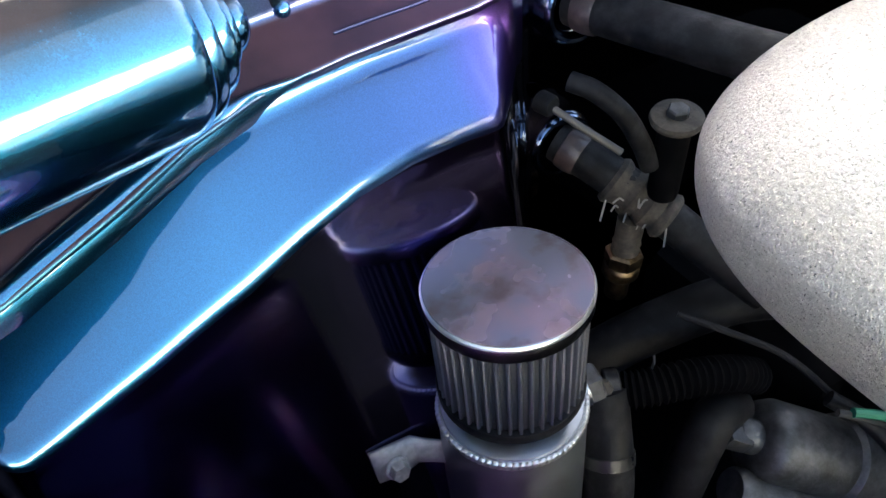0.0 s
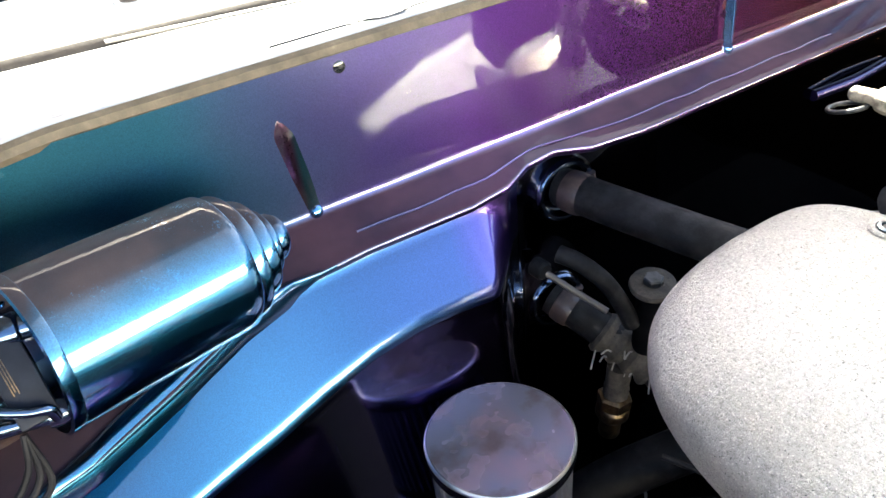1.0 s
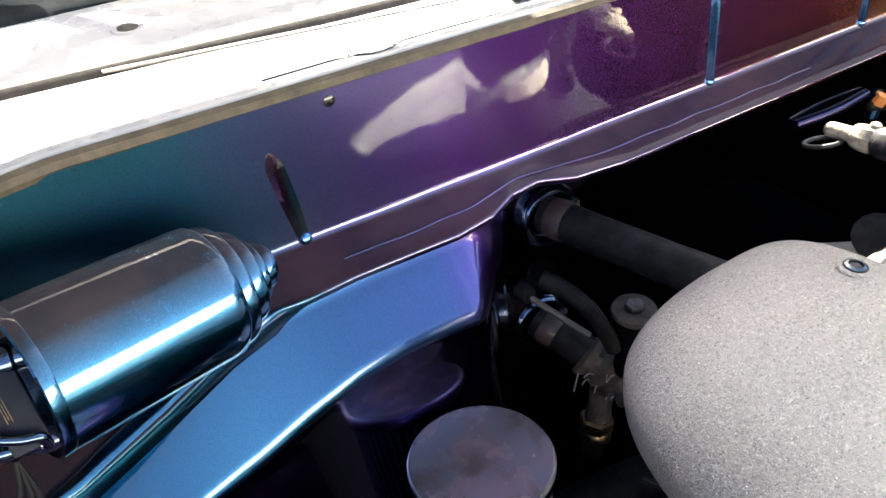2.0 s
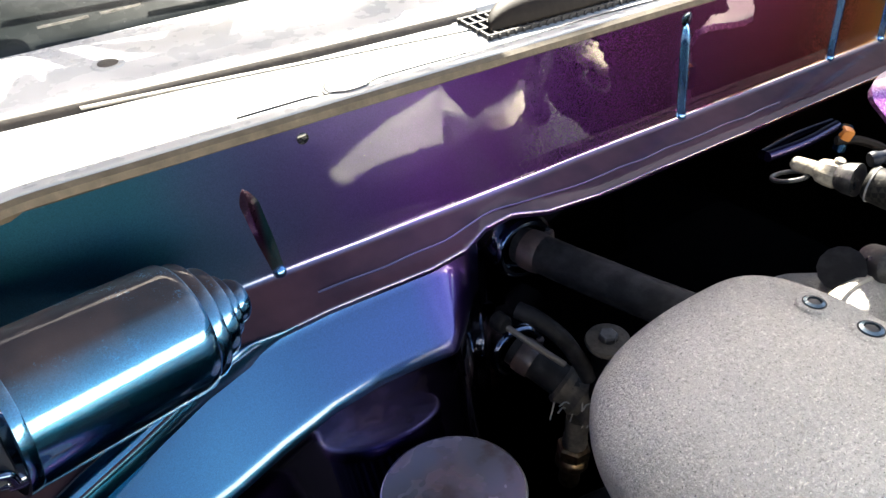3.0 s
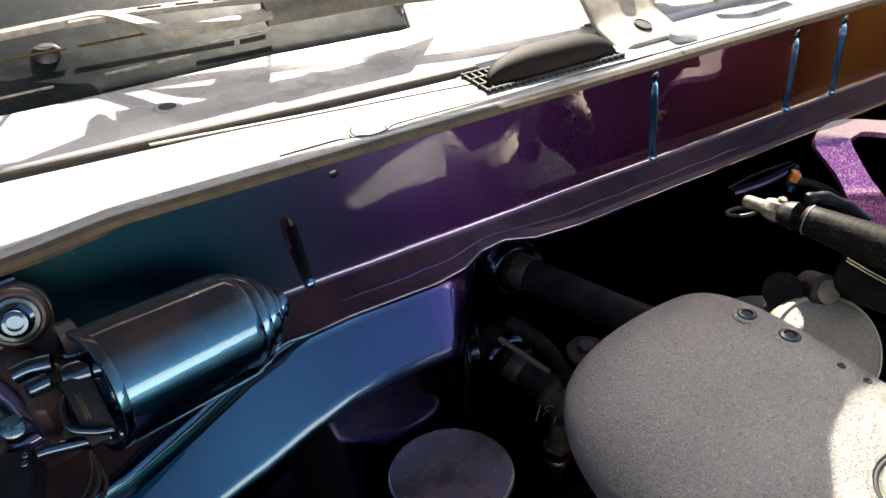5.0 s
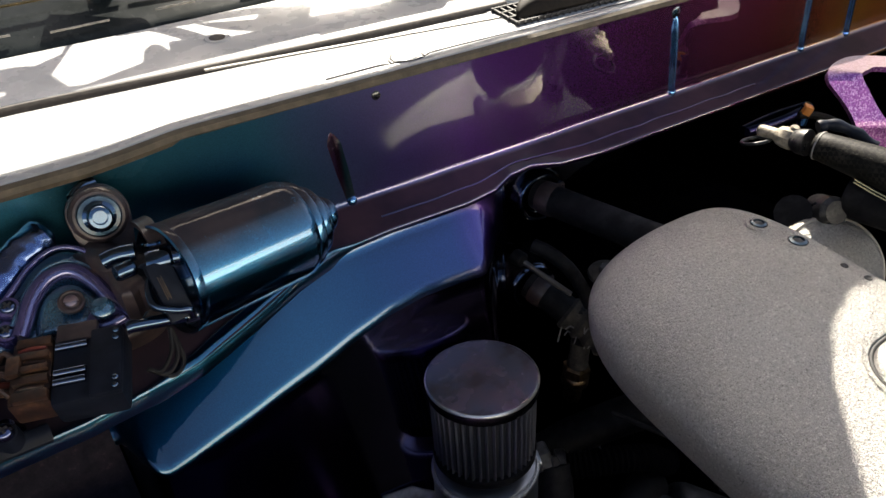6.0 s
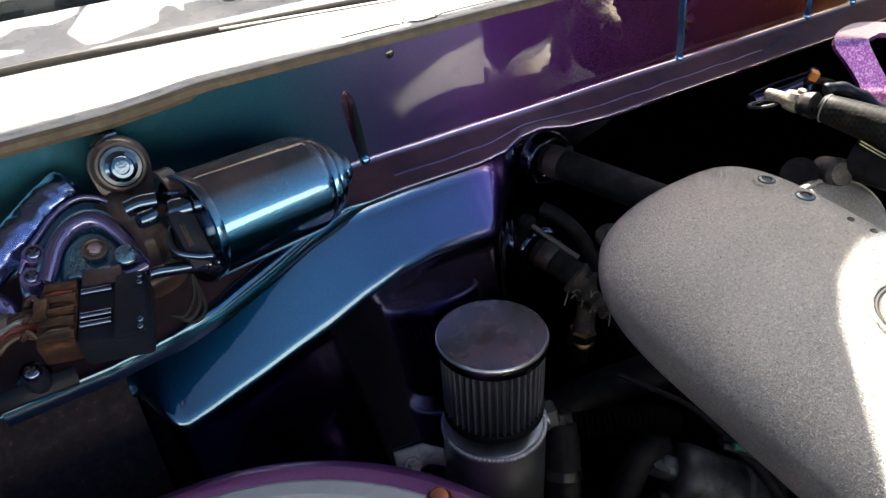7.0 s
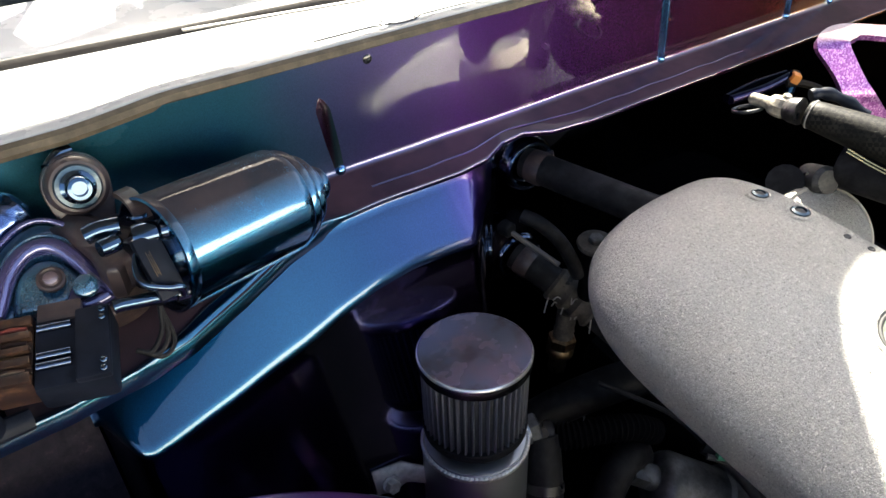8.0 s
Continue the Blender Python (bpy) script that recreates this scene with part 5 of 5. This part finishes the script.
def intake_plenum():
    t = thing("intake_plenum", (0.22, -0.1, 0.774), "large rounded cast aluminium intake plenum with rough silver finish", "intake plenum")
    bm = bmesh.new()
    ys = list(np.linspace(-0.46, 0.03, 26)) + [0.035 + 0.107 * math.sin(a) for a in np.linspace(0.05, math.pi / 2, 30)]
    rings = []
    for y in ys:
        line = spline([(p.x, p.y, p.z) for p in plenum_ring(y) + plenum_ring(y)[:1]], 4)[:-1]
        rings.append([bm.verts.new(p) for p in line])
    n = len(rings[0])
    for a, b in zip(rings, rings[1:]):
        for k in range(n):
            bm.faces.new((a[k], a[(k + 1) % n], b[(k + 1) % n], b[k]))
    bm.faces.new(rings[0])
    part("casting", bm, CAST, t, sharp=70)
    for x, y, r in ((0.2655, 0.092, 0.0046), (0.2688, 0.068, 0.0050)):
        z = plenum_top(x, y)
        f = axis_frame((x, y, z), (0.05, 0.05, 1))
        part("screw_boss", lathe([(r * 1.7, -0.002), (r * 1.65, 0.0006), (r * 1.5, 0.0012), (r * 1.08, 0.0012)], f, 36), CAST, t)
        s = part("socket_screw", lathe([(r, 0.0008), (r * 0.97, 0.0017), (r * 0.66, 0.0022), (r * 0.60, 0.0008)], f, 30), BLUESTEEL, t)
        part("screw_gap", lathe([(r * 1.0, 0.0011), (r * 1.10, 0.0014), (r * 1.14, 0.0010)], f, 30), UNDER, s)
        bm = hexagon(r * 0.62, f @ Matrix.Translation((0, 0, 0.0004)), 0.0012)
        part("socket", bm, UNDER, s)
    for x, y in ((0.272, 0.041), (0.2735, 0.028)):
        z = plenum_top(x, y)
        part("drill_hole", lathe([(0, 0.0006), (0.0012, 0.0006), (0.0017, 0.0009), (0.0021, 0.0004), (0.0021, -0.001)], axis_frame((x, y, z), (0, 0, 1)), 16), UNDER, t)
    # raised oval boss with a rounded moat
    bm = bmesh.new()
    prof = [(1.0, -0.0006), (0.985, 0.0004), (0.95, 0.0002), (0.93, -0.0012), (0.89, -0.0014), (0.87, 0.0012), (0.83, 0.0024), (0.6, 0.0028), (0.0, 0.0030)]
    rings = []
    for k, h in prof:
        ring = []
        for i in range(56):
            a = 2 * math.pi * i / 56
            x, y = 0.240 + 0.030 * k * math.copysign(abs(math.cos(a)) ** 0.7, math.cos(a)), -0.045 + 0.045 * k * math.copysign(abs(math.sin(a)) ** 0.7, math.sin(a))
            ring.append(bm.verts.new((x, y, plenum_top(min(max(x, 0.19), 0.284), y) + h + 0.0012)))
        rings.append(ring)
    for a, b in zip(rings[:-1], rings[1:-1]):
        for i in range(56):
            bm.faces.new((a[i], a[(i + 1) % 56], b[(i + 1) % 56], b[i]))
    bm.faces.new(rings[-2])
    part("oval_boss", bm, CAST, t, "raised oval boss")
    # dark line drawn for the sun's shadow in the shallow groove
    shade_line = []
    for i in range(29):
        a = 2 * math.pi * i / 28
        x, y = 0.240 + 0.0273 * math.copysign(abs(math.cos(a)) ** 0.7, math.cos(a)), -0.045 + 0.041 * math.copysign(abs(math.sin(a)) ** 0.7, math.sin(a))
        shade_line.append((x, y, plenum_top(min(max(x, 0.19), 0.284), y) + 0.0002))
    part("boss_groove_shade", tube(shade_line, 0.0011, 8, 2), UNDER, t, "dark line for the shade in the groove round the boss")
    return t


intake_plenum()


def throttle_dome():
    t = thing("throttle_body", (0.385, 0.10, 0.78), "round cast throttle body beside the plenum", "throttle body")
    f = axis_frame((0.366, 0.092, 0.838), (-0.35, -0.68, 0.64)) @ Matrix.Scale(1.08, 4)
    part("casting", lathe([(0, 0.012), (0.020, 0.0115), (0.030, 0.009), (0.0345, 0.004), (0.0360, -0.003), (0.0360, -0.09), (0, -0.09)], f, 48), CAST, t)
    # cream ring puts the sunlit edge of the casting into the colour
    part("rim", lathe([(0.0335, 0.0055), (0.0352, 0.0050), (0.0368, 0.001), (0.0372, -0.006), (0.0362, -0.009)], f, 48), CREAM, t, "rim band coloured cream for its sunlit edge")
    return t


throttle_dome()

# ---- hoses, senders and pipes beside the firewall ----


def heater_hose(name, start, points, r, label):
    t = thing(name, start, label, "heater hose", "heater hoses")
    part("hose", tube(points, r, 18, 8), RUBBER, t)
    f = axis_frame(start, Vector(points[1]) - Vector(points[0]))
    part("hose_clamp", lathe([(r * 1.0, 0.004), (r * 1.06, 0.0045), (r * 1.09, 0.010), (r * 1.05, 0.0155), (r * 1.0, 0.017)], f, 28), CAKED, t, "crusted brown hose clamp")
    part("clamp_screw", tube([f @ Vector((r * 1.15, -0.006, 0.010)), f @ Vector((r * 1.2, 0.0, 0.010)), f @ Vector((r * 1.15, 0.008, 0.010))], 0.0030, 8), CAKED, t)
    return t


def grommet(at, r, label):
    t = thing("bulkhead_grommet", at, label, "grommet", "bulkhead grommets")
    f = axis_frame(at, (-0.08, -1, 0.1))
    part("flange", lathe([(r * 1.78, -0.004), (r * 1.80, 0.0005), (r * 1.72, 0.0040), (r * 1.58, 0.0058), (r * 1.42, 0.0058), (r * 1.28, 0.0040), (r * 1.22, 0.0005), (r * 1.0, -0.0005)], f, 48), PAINT_TRIM, t)
    return t


grommet((0.2475, 0.271, 0.845), 0.0125, "painted blue rubber grommet round a heater hose")
heater_hose("upper_heater_hose", (0.2475, 0.270, 0.845), [(0.2475, 0.272, 0.845), (0.256, 0.235, 0.848), (0.270, 0.190, 0.850), (0.290, 0.140, 0.848), (0.315, 0.08, 0.83)], 0.0125, "thick dull black heater hose leaving the firewall")
grommet((0.245, 0.271, 0.752), 0.0125, "painted blue rubber grommet round the lower hose")
heater_hose("lower_heater_hose", (0.245, 0.270, 0.752), [(0.245, 0.272, 0.752), (0.255, 0.245, 0.745), (0.270, 0.215, 0.730), (0.285, 0.180, 0.712), (0.305, 0.14, 0.69)], 0.0125, "grimy lower heater hose with frayed tape")


def frayed_tape():
    t = thing("loom_tape", (0.268, 0.213, 0.73), "frayed dusty tape wrapped round the lower hose", "tape")
    rng = random.Random(4)
    part("wrap", tube([(0.259, 0.236, 0.740), (0.268, 0.217, 0.731), (0.276, 0.200, 0.723)], 0.0150, 16, radii=lambda s: 0.0142 + 0.0016 * math.sin(22 * s)), IRON, t)
    for k in range(14):
        s = rng.random()
        p = Vector((0.258 + 0.02 * s, 0.236 - 0.04 * s, 0.738 - 0.018 * s)) + Vector((rng.uniform(-0.012, -0.004), rng.uniform(-0.01, 0), rng.uniform(-0.006, 0.014)))
        q = p + Vector((rng.uniform(-0.012, 0.012), rng.uniform(-0.008, 0.002), rng.uniform(-0.016, 0.008)))
        part("thread", tube([p, (p + q) / 2 + Vector((0, 0, 0.003)), q], 0.0006, 5, 3), GREYWIRE, t)
    return t


frayed_tape()


def brass_sender():
    t = thing("brass_sender", (0.254, 0.212, 0.655), "tarnished brass temperature sender screwed into a pipe", "sender")
    f = axis_frame((0.2545, 0.212, 0.655), (0.1, 0.06, 1))
    part("tip", lathe([(0, 0), (0.0075, 0), (0.008, 0.002), (0.008, 0.018), (0.0105, 0.019)], f, 24), BRASS, t)
    part("collar", lathe([(0.0110, 0.018), (0.0122, 0.020), (0.0122, 0.026), (0.0108, 0.028)], f, 28), BRASS, t)
    part("hex_body", hexagon(0.0125, f @ Matrix.Translation((0, 0, 0.029)), 0.010), BRASS, t)
    part("thread_neck", lathe([(0.0088, 0.037), (0.0092, 0.041), (0.0084, 0.043), (0.0092, 0.046), (0.0084, 0.048), (0.009, 0.066), (0, 0.066)], f, 24), IRON, t)
    return t


brass_sender()


def rod():
    t = thing("clip_rod", (0.225, 0.264, 0.796), "thin grey cable rod with a round head on the firewall", "cable")
    part("head", lathe([(0, 0.006), (0.005, 0.006), (0.0065, 0.004), (0.0065, -0.004)], axis_frame((0.2245, 0.2625, 0.7955), (0.1, -1, 0.1)), 20), RUBBER, t)
    part("rod", tube([(0.2245, 0.260, 0.7955), (0.237, 0.243, 0.784), (0.2512, 0.225, 0.7714)], 0.0022, 10), DIMWIRE, t)
    return t


rod()


def vacuum_hose():
    t = thing("vacuum_hose", (0.227, 0.243, 0.82), "short bent dusty black vacuum hose", "hose")
    part("hose", tube([(0.2245, 0.245, 0.820), (0.231, 0.232, 0.818), (0.242, 0.220, 0.805), (0.252, 0.213, 0.785), (0.259, 0.210, 0.768)], 0.0056, 14), RUBBER, t)
    return t


vacuum_hose()


def oil_sender():
    t = thing("oil_sender", (0.271, 0.208, 0.74), "black round pressure sender with a hex cap", "sender")
    f = axis_frame((0.2715, 0.2065, 0.742), (-0.05, 0.0, 1))
    part("body", lathe([(0, 0), (0.0085, 0), (0.0092, 0.004), (0.0092, 0.052), (0.0100, 0.056)], f, 32), BAY_SHADE, t)
    part("flange", lathe([(0.0090, 0.054), (0.0140, 0.0548), (0.0148, 0.0570), (0.0140, 0.0590), (0.0100, 0.0600), (0.006, 0.0600)], f, 32), IRON, t)
    part("hex_cap", hexagon(0.0062, f @ Matrix.Translation((0, 0, 0.0590)), 0.0050), OILALU, t)
    return t


oil_sender()


def corrugated_hose():
    t = thing("corrugated_hose", (0.205, 0.140, 0.675), "black corrugated loom sleeve low in the bay", "hose")
    part("sleeve", tube([(0.188, 0.152, 0.672), (0.205, 0.139, 0.677), (0.228, 0.128, 0.680), (0.252, 0.118, 0.676), (0.275, 0.112, 0.66)], 0.012, 16, 24,
                        radii=lambda s: 0.0105 + 0.0013 * math.sin(150 * s)), BAY_SHADE, t)
    part("clamp", lathe([(0.0125, -0.004), (0.0138, -0.003), (0.0138, 0.004), (0.0125, 0.005)], axis_frame((0.190, 0.150, 0.673), (0.8, -0.5, 0.1)), 24), PLASTIC, t)
    part("clamp_bolt", hexagon(0.0055, axis_frame((0.181, 0.150, 0.686), (-0.3, -0.6, 0.7)), 0.006), IRON, t)
    return t


corrugated_hose()


def can_hose():
    t = thing("drain_hose", (0.165, 0.14, 0.66), "fat black hose running down beside the catch can", "hose")
    part("clip", lathe([(0.0146, -0.004), (0.0156, -0.0035), (0.0156, 0.0035), (0.0146, 0.004)], axis_frame((0.171, 0.128, 0.650), (-0.35, -0.55, -0.75)), 28), PLASTIC, t, "black plastic hose clip")
    part("hose", tube([(0.183, 0.152, 0.680), (0.178, 0.140, 0.665), (0.165, 0.118, 0.635), (0.155, 0.105, 0.58), (0.15, 0.10, 0.50)], 0.0145, 16), RUBBER, t)
    return t


can_hose()


def loop_hose():
    t = thing("coolant_hose", (0.23, 0.12, 0.6), "curved dull black coolant hose low in the bay", "hose")
    part("hose", tube([(0.262, 0.112, 0.640), (0.240, 0.110, 0.648), (0.222, 0.104, 0.630), (0.210, 0.098, 0.590), (0.205, 0.09, 0.50)], 0.0135, 16), RUBBER, t)
    part("pipe", tube([(0.20, 0.20, 0.615), (0.25, 0.185, 0.64), (0.31, 0.16, 0.66), (0.36, 0.13, 0.66)], 0.017, 16), RUBBER, t)
    return t


loop_hose()


def starter():
    t = thing("starter_motor", (0.28, 0.065, 0.58), "oily grey aluminium starter motor under the plenum", "starter motor")
    d = Vector((0.75, -0.55, -0.45))
    f = axis_frame((0.262, 0.090, 0.630), d)
    part("body", lathe([(0, -0.004), (0.018, -0.004), (0.024, 0.0), (0.026, 0.006), (0.026, 0.055), (0.029, 0.058), (0.029, 0.09), (0, 0.09)], f, 40), OILALU, t)
    part("nose", lathe([(0, -0.018), (0.009, -0.018), (0.011, -0.015), (0.011, -0.003)], f, 24), OILALU, t)
    part("solenoid", lathe([(0, -0.01), (0.012, -0.01), (0.014, -0.007), (0.014, 0.05), (0, 0.05)], axis_frame((0.238, 0.075, 0.612), d), 28), OILALU, t)
    part("lug", block((0.018, 0.012, 0.016), axis_frame((0.247, 0.098, 0.640), d), 0.002), OILALU, t)
    return t


starter()


def loom():
    t = thing("wiring_loom", (0.3, 0.07, 0.6), "thin dark and green wires below the plenum", "wires")
    part("wire", tube([(0.250, 0.160, 0.690), (0.265, 0.135, 0.688), (0.285, 0.105, 0.68), (0.30, 0.07, 0.66)], 0.0022, 8), RUBBER, t)
    part("wire", tube([(0.285, 0.075, 0.675), (0.295, 0.055, 0.668), (0.300, 0.03, 0.655), (0.30, 0.0, 0.63)], 0.005, 10), RUBBER, t)
    part("wire", tube([(0.280, 0.060, 0.685), (0.292, 0.052, 0.682), (0.305, 0.042, 0.676)], 0.0028, 8), GREEN, t, "green wire")
    part("wire", tube([(0.275, 0.065, 0.683), (0.286, 0.055, 0.680), (0.300, 0.047, 0.670)], 0.0024, 8), UNDER, t)
    part("cable_tail", tube([(0.252, 0.176, 0.640), (0.256, 0.170, 0.625), (0.254, 0.168, 0.605)], 0.0012, 6), GREYWIRE, t)
    return t


loom()


def engine_block():
    t = thing("engine_block", (0.40, -0.1, 0.38), "engine block below the plenum, coloured near-black for deep shade", "engine")
    part("block", block((0.20, 0.42, 0.34), Matrix.Translation((0.44, -0.12, 0.55)), 0.02), BAY_SHADE, t)
    # unseen block added to keep the space behind the engine dark
    part("shade_filler", block((0.40, 0.17, 0.26), Matrix.Translation((0.52, 0.165, 0.50)), 0.03), BAY_SHADE, t)
    part("runner", tube([(0.30, -0.05, 0.80), (0.36, -0.05, 0.79), (0.42, -0.05, 0.74)], 0.022, 16), CAST, t)
    part("runner", tube([(0.30, -0.15, 0.80), (0.36, -0.15, 0.79), (0.42, -0.15, 0.74)], 0.022, 16), CAST, t)
    part("runner", tube([(0.30, 0.03, 0.80), (0.36, 0.03, 0.79), (0.42, 0.03, 0.74)], 0.022, 16), CAST, t)
    return t


engine_block()

# ---- right of the plenum ----


def carbon_pipe():
    t = thing("carbon_pipe", (0.40, 0.13, 0.88), "carbon-wrapped intake pipe with a pale cast fitting", "pipe")
    a, b = Vector((0.3905, 0.1440, 0.9065)), Vector((0.4040, 0.0636, 0.9090))
    d = (b - a).normalized()
    f = axis_frame(a, d)
    part("pipe", lathe([(0, 0.0), (0.0088, 0.0), (0.0098, 0.0015), (0.0108, 0.012), (0.0130, 0.040), (0.0150, 0.075), (0.0165, 0.17), (0, 0.17)], f, 40), CARBON, t)
    nip = axis_frame((0.3853, 0.1880, 0.9000), (0.16, -0.97, 0.10))
    part("fitting", lathe([(0, 0.0), (0.0026, 0.0004), (0.0041, 0.0020), (0.0045, 0.0040), (0.0045, 0.0150), (0.0056, 0.0165), (0, 0.0165)], nip, 24), PALECAST, t, "sunlit pale cast nipple")
    body = axis_frame((0.3882, 0.1735, 0.9015), (0.20, -0.95, 0.02), 25)
    part("fitting_body", lathe([(0, 0.0), (0.0052, 0.0), (0.0068, 0.0016), (0.0078, 0.0060), (0.0080, 0.0120), (0.0070, 0.0135), (0, 0.0135)], body, 8), PALECAST, t, "sunlit pale cast fitting")
    part("fitting_neck", lathe([(0, 0.0), (0.0072, 0.0), (0.0090, 0.004), (0.0098, 0.011), (0, 0.012)], axis_frame((0.3895, 0.1600, 0.9025), (0.08, -0.9, 0.22), 10), 14), PLASTIC, t)
    part("fitting_lug", lathe([(0, 0), (0.0030, 0), (0.0034, 0.0010), (0.0034, 0.0045), (0.0026, 0.0055), (0, 0.0055)], axis_frame((0.3930, 0.1645, 0.9055), (0, -0.2, 1)), 12), PALECAST, t)
    part("ring", tube([(0.381 + 0.0095 * math.cos(a), 0.184 + 0.0095 * math.sin(a), 0.8935 - 0.004 * math.sin(a)) for a in [math.pi * k / 6 for k in range(13)]], 0.0014, 10, 4), PLASTIC, t)
    part("tie", lathe([(0.0098, 0.0), (0.0104, 0.0), (0.0104, 0.0009), (0.0098, 0.0009)], f @ Matrix.Translation((0, 0, 0.0025)), 36), GREYWIRE, t)
    part("wrapped_cable", tube([(0.399, 0.151, 0.9145), (0.408, 0.146, 0.9160), (0.418, 0.134, 0.9120), (0.424, 0.120, 0.9050)], 0.004, 12, 6, radii=lambda s: 0.0042 + 0.0006 * math.sin(20 * s)), BOXDARK, t)
    return t


carbon_pipe()


def gold_clamp():
    t = thing("coupling", (0.40, 0.09, 0.87), "black coupling with gold-coloured clamps under the carbon pipe", "coupling")
    f = axis_frame((0.394, 0.112, 0.880), (0.25, -0.95, 0.06))
    part("sleeve", lathe([(0, 0), (0.014, 0), (0.0155, 0.003), (0.0155, 0.09), (0, 0.09)], f, 32), RUBBER, t)
    for k in range(2):
        part("band", ribbon([(0.3835, 0.1060, 0.9000 - 0.0022 * k), (0.3865, 0.0980, 0.8975 - 0.0022 * k), (0.3890, 0.0900, 0.8955 - 0.0022 * k), (0.3930, 0.0700, 0.8930 - 0.0022 * k)], [(0.0002, 0.0, 0.0004)] * 4, 0.0012), GOLDMETAL, t, "gold band")
    part("elbow", tube([(0.362, 0.128, 0.868), (0.373, 0.130, 0.858), (0.380, 0.122, 0.842), (0.39, 0.11, 0.82)], 0.013, 14), RUBBER, t)
    part("cap", lathe([(0, 0.008), (0.008, 0.008), (0.011, 0.005), (0.012, -0.012), (0, -0.012)], axis_frame((0.378, 0.112, 0.872), (-0.3, -0.8, 0.5)), 24), PLASTIC, t)
    return t


gold_clamp()


def brace():
    """The bent strap of the strut brace: a level top that folds over and runs down to the tower."""
    t = thing("strut_brace", (0.50, 0.165, 0.80), "magenta metal-flake painted bent strut brace strap with a dusty top in sunlit beige", "strut brace")
    outer = [(0.72, 0.105, 0.916), (0.63, 0.143, 0.917), (0.560, 0.180, 0.918), (0.531, 0.203, 0.918), (0.515, 0.2095, 0.9185), (0.497, 0.2085, 0.9190), (0.4800, 0.2030, 0.9190), (0.4735, 0.1974, 0.9150), (0.4735, 0.1940, 0.9105),
             (0.4785, 0.1865, 0.9021), (0.4835, 0.1775, 0.8917), (0.4858, 0.1705, 0.8825), (0.4888, 0.1671, 0.8748), (0.4972, 0.1604, 0.8605), (0.512, 0.150, 0.836), (0.535, 0.135, 0.800)]
    inner = [(0.70, 0.075, 0.914), (0.61, 0.120, 0.915), (0.550, 0.160, 0.916), (0.5215, 0.1865, 0.9165), (0.511, 0.1878, 0.9165), (0.503, 0.1872, 0.9165), (0.5005, 0.1862, 0.9155), (0.5008, 0.1838, 0.9114), (0.5022, 0.1802, 0.9069),
             (0.5047, 0.1737, 0.8986), (0.5082, 0.1661, 0.8893), (0.5135, 0.1574, 0.8795), (0.5225, 0.1518, 0.8685), (0.5345, 0.1435, 0.852), (0.552, 0.131, 0.825), (0.575, 0.116, 0.790)]
    bm = bmesh.new()
    rows = []
    for a, b in zip(spline(outer, 5), spline(inner, 5)):
        rows.append([bm.verts.new(a.lerp(b, k / 6)) for k in range(7)])
    for p, q in zip(rows, rows[1:]):
        for k in range(6):
            bm.faces.new((p[k], q[k], q[k + 1], p[k + 1]))
    bmesh.ops.recalc_face_normals(bm, faces=bm.faces[:])
    bm.normal_update()
    bmesh.ops.solidify(bm, geom=bm.faces[:], thickness=0.0045)
    bmesh.ops.bevel(bm, geom=[e for e in bm.edges if e.calc_face_angle(0.0) > 1.0], offset=0.0014, segments=2, affect="EDGES", clamp_overlap=True)
    part("strap", bm, FLAKE, t, sharp=50)
    part("bolt", hexagon(0.006, axis_frame((0.600, 0.140, 0.918), (0, 0, 1)), 0.006), FLAKE, t)
    return t


brace()


def orange_connector():
    t = thing("loom_connector", (0.463, 0.20, 0.885), "small orange connector on a dirty wire", "connector")
    part("shell", block((0.0085, 0.007, 0.008), axis_frame((0.4635, 0.2005, 0.8885), (0.2, -0.2, 1)), 0.0015), ORANGE, t)
    part("wire", tube([(0.458, 0.203, 0.884), (0.470, 0.195, 0.884), (0.484, 0.184, 0.878), (0.50, 0.17, 0.865)], 0.0032, 8), BROWN, t)
    part("stub", lathe([(0, 0.006), (0.004, 0.006), (0.0045, 0.004), (0.0045, -0.012)], axis_frame((0.466, 0.203, 0.880), (0, 0, -1)), 14), PAINT_BLUE, t)
    return t


orange_connector()

# ---- strut tower ----


def strut_tower():
    t = thing("strut_tower", (-0.113, -0.023, 0.45), "purple painted strut tower top with a bright ring", "strut tower")
    f = Matrix.Translation((-0.113, -0.023, 0.0))
    part("dome", lathe([(0.215, 0.45), (0.208, 0.70), (0.203, 0.765), (0.198, 0.783), (0.191, 0.793), (0.184, 0.797), (0.178, 0.796), (0.175, 0.793)], f, 120), PAINT_PURPLE, t)
    part("ring", lathe([(0.177, 0.791), (0.1765, 0.7955), (0.174, 0.7975), (0.166, 0.7975), (0.164, 0.795), (0.164, 0.787)], f, 120), WHITE, t, "pale bearing ring")
    part("top_plate", lathe([(0.165, 0.790), (0.10, 0.795), (0, 0.80)], f, 96), PAINT_TOWER, t)
    for a in (35.5, 93, 214, 274):
        q = f @ Vector((0.174 * math.cos(radians(a)), 0.174 * math.sin(radians(a)), 0.795))
        part("stud_nut", lathe([(0.0075, -0.003), (0.0075, 0.006), (0.005, 0.009), (0, 0.0095)], axis_frame(q, (0, 0, 1)), 18), COPPER, t, "copper-coloured dome nut")
    return t


strut_tower()
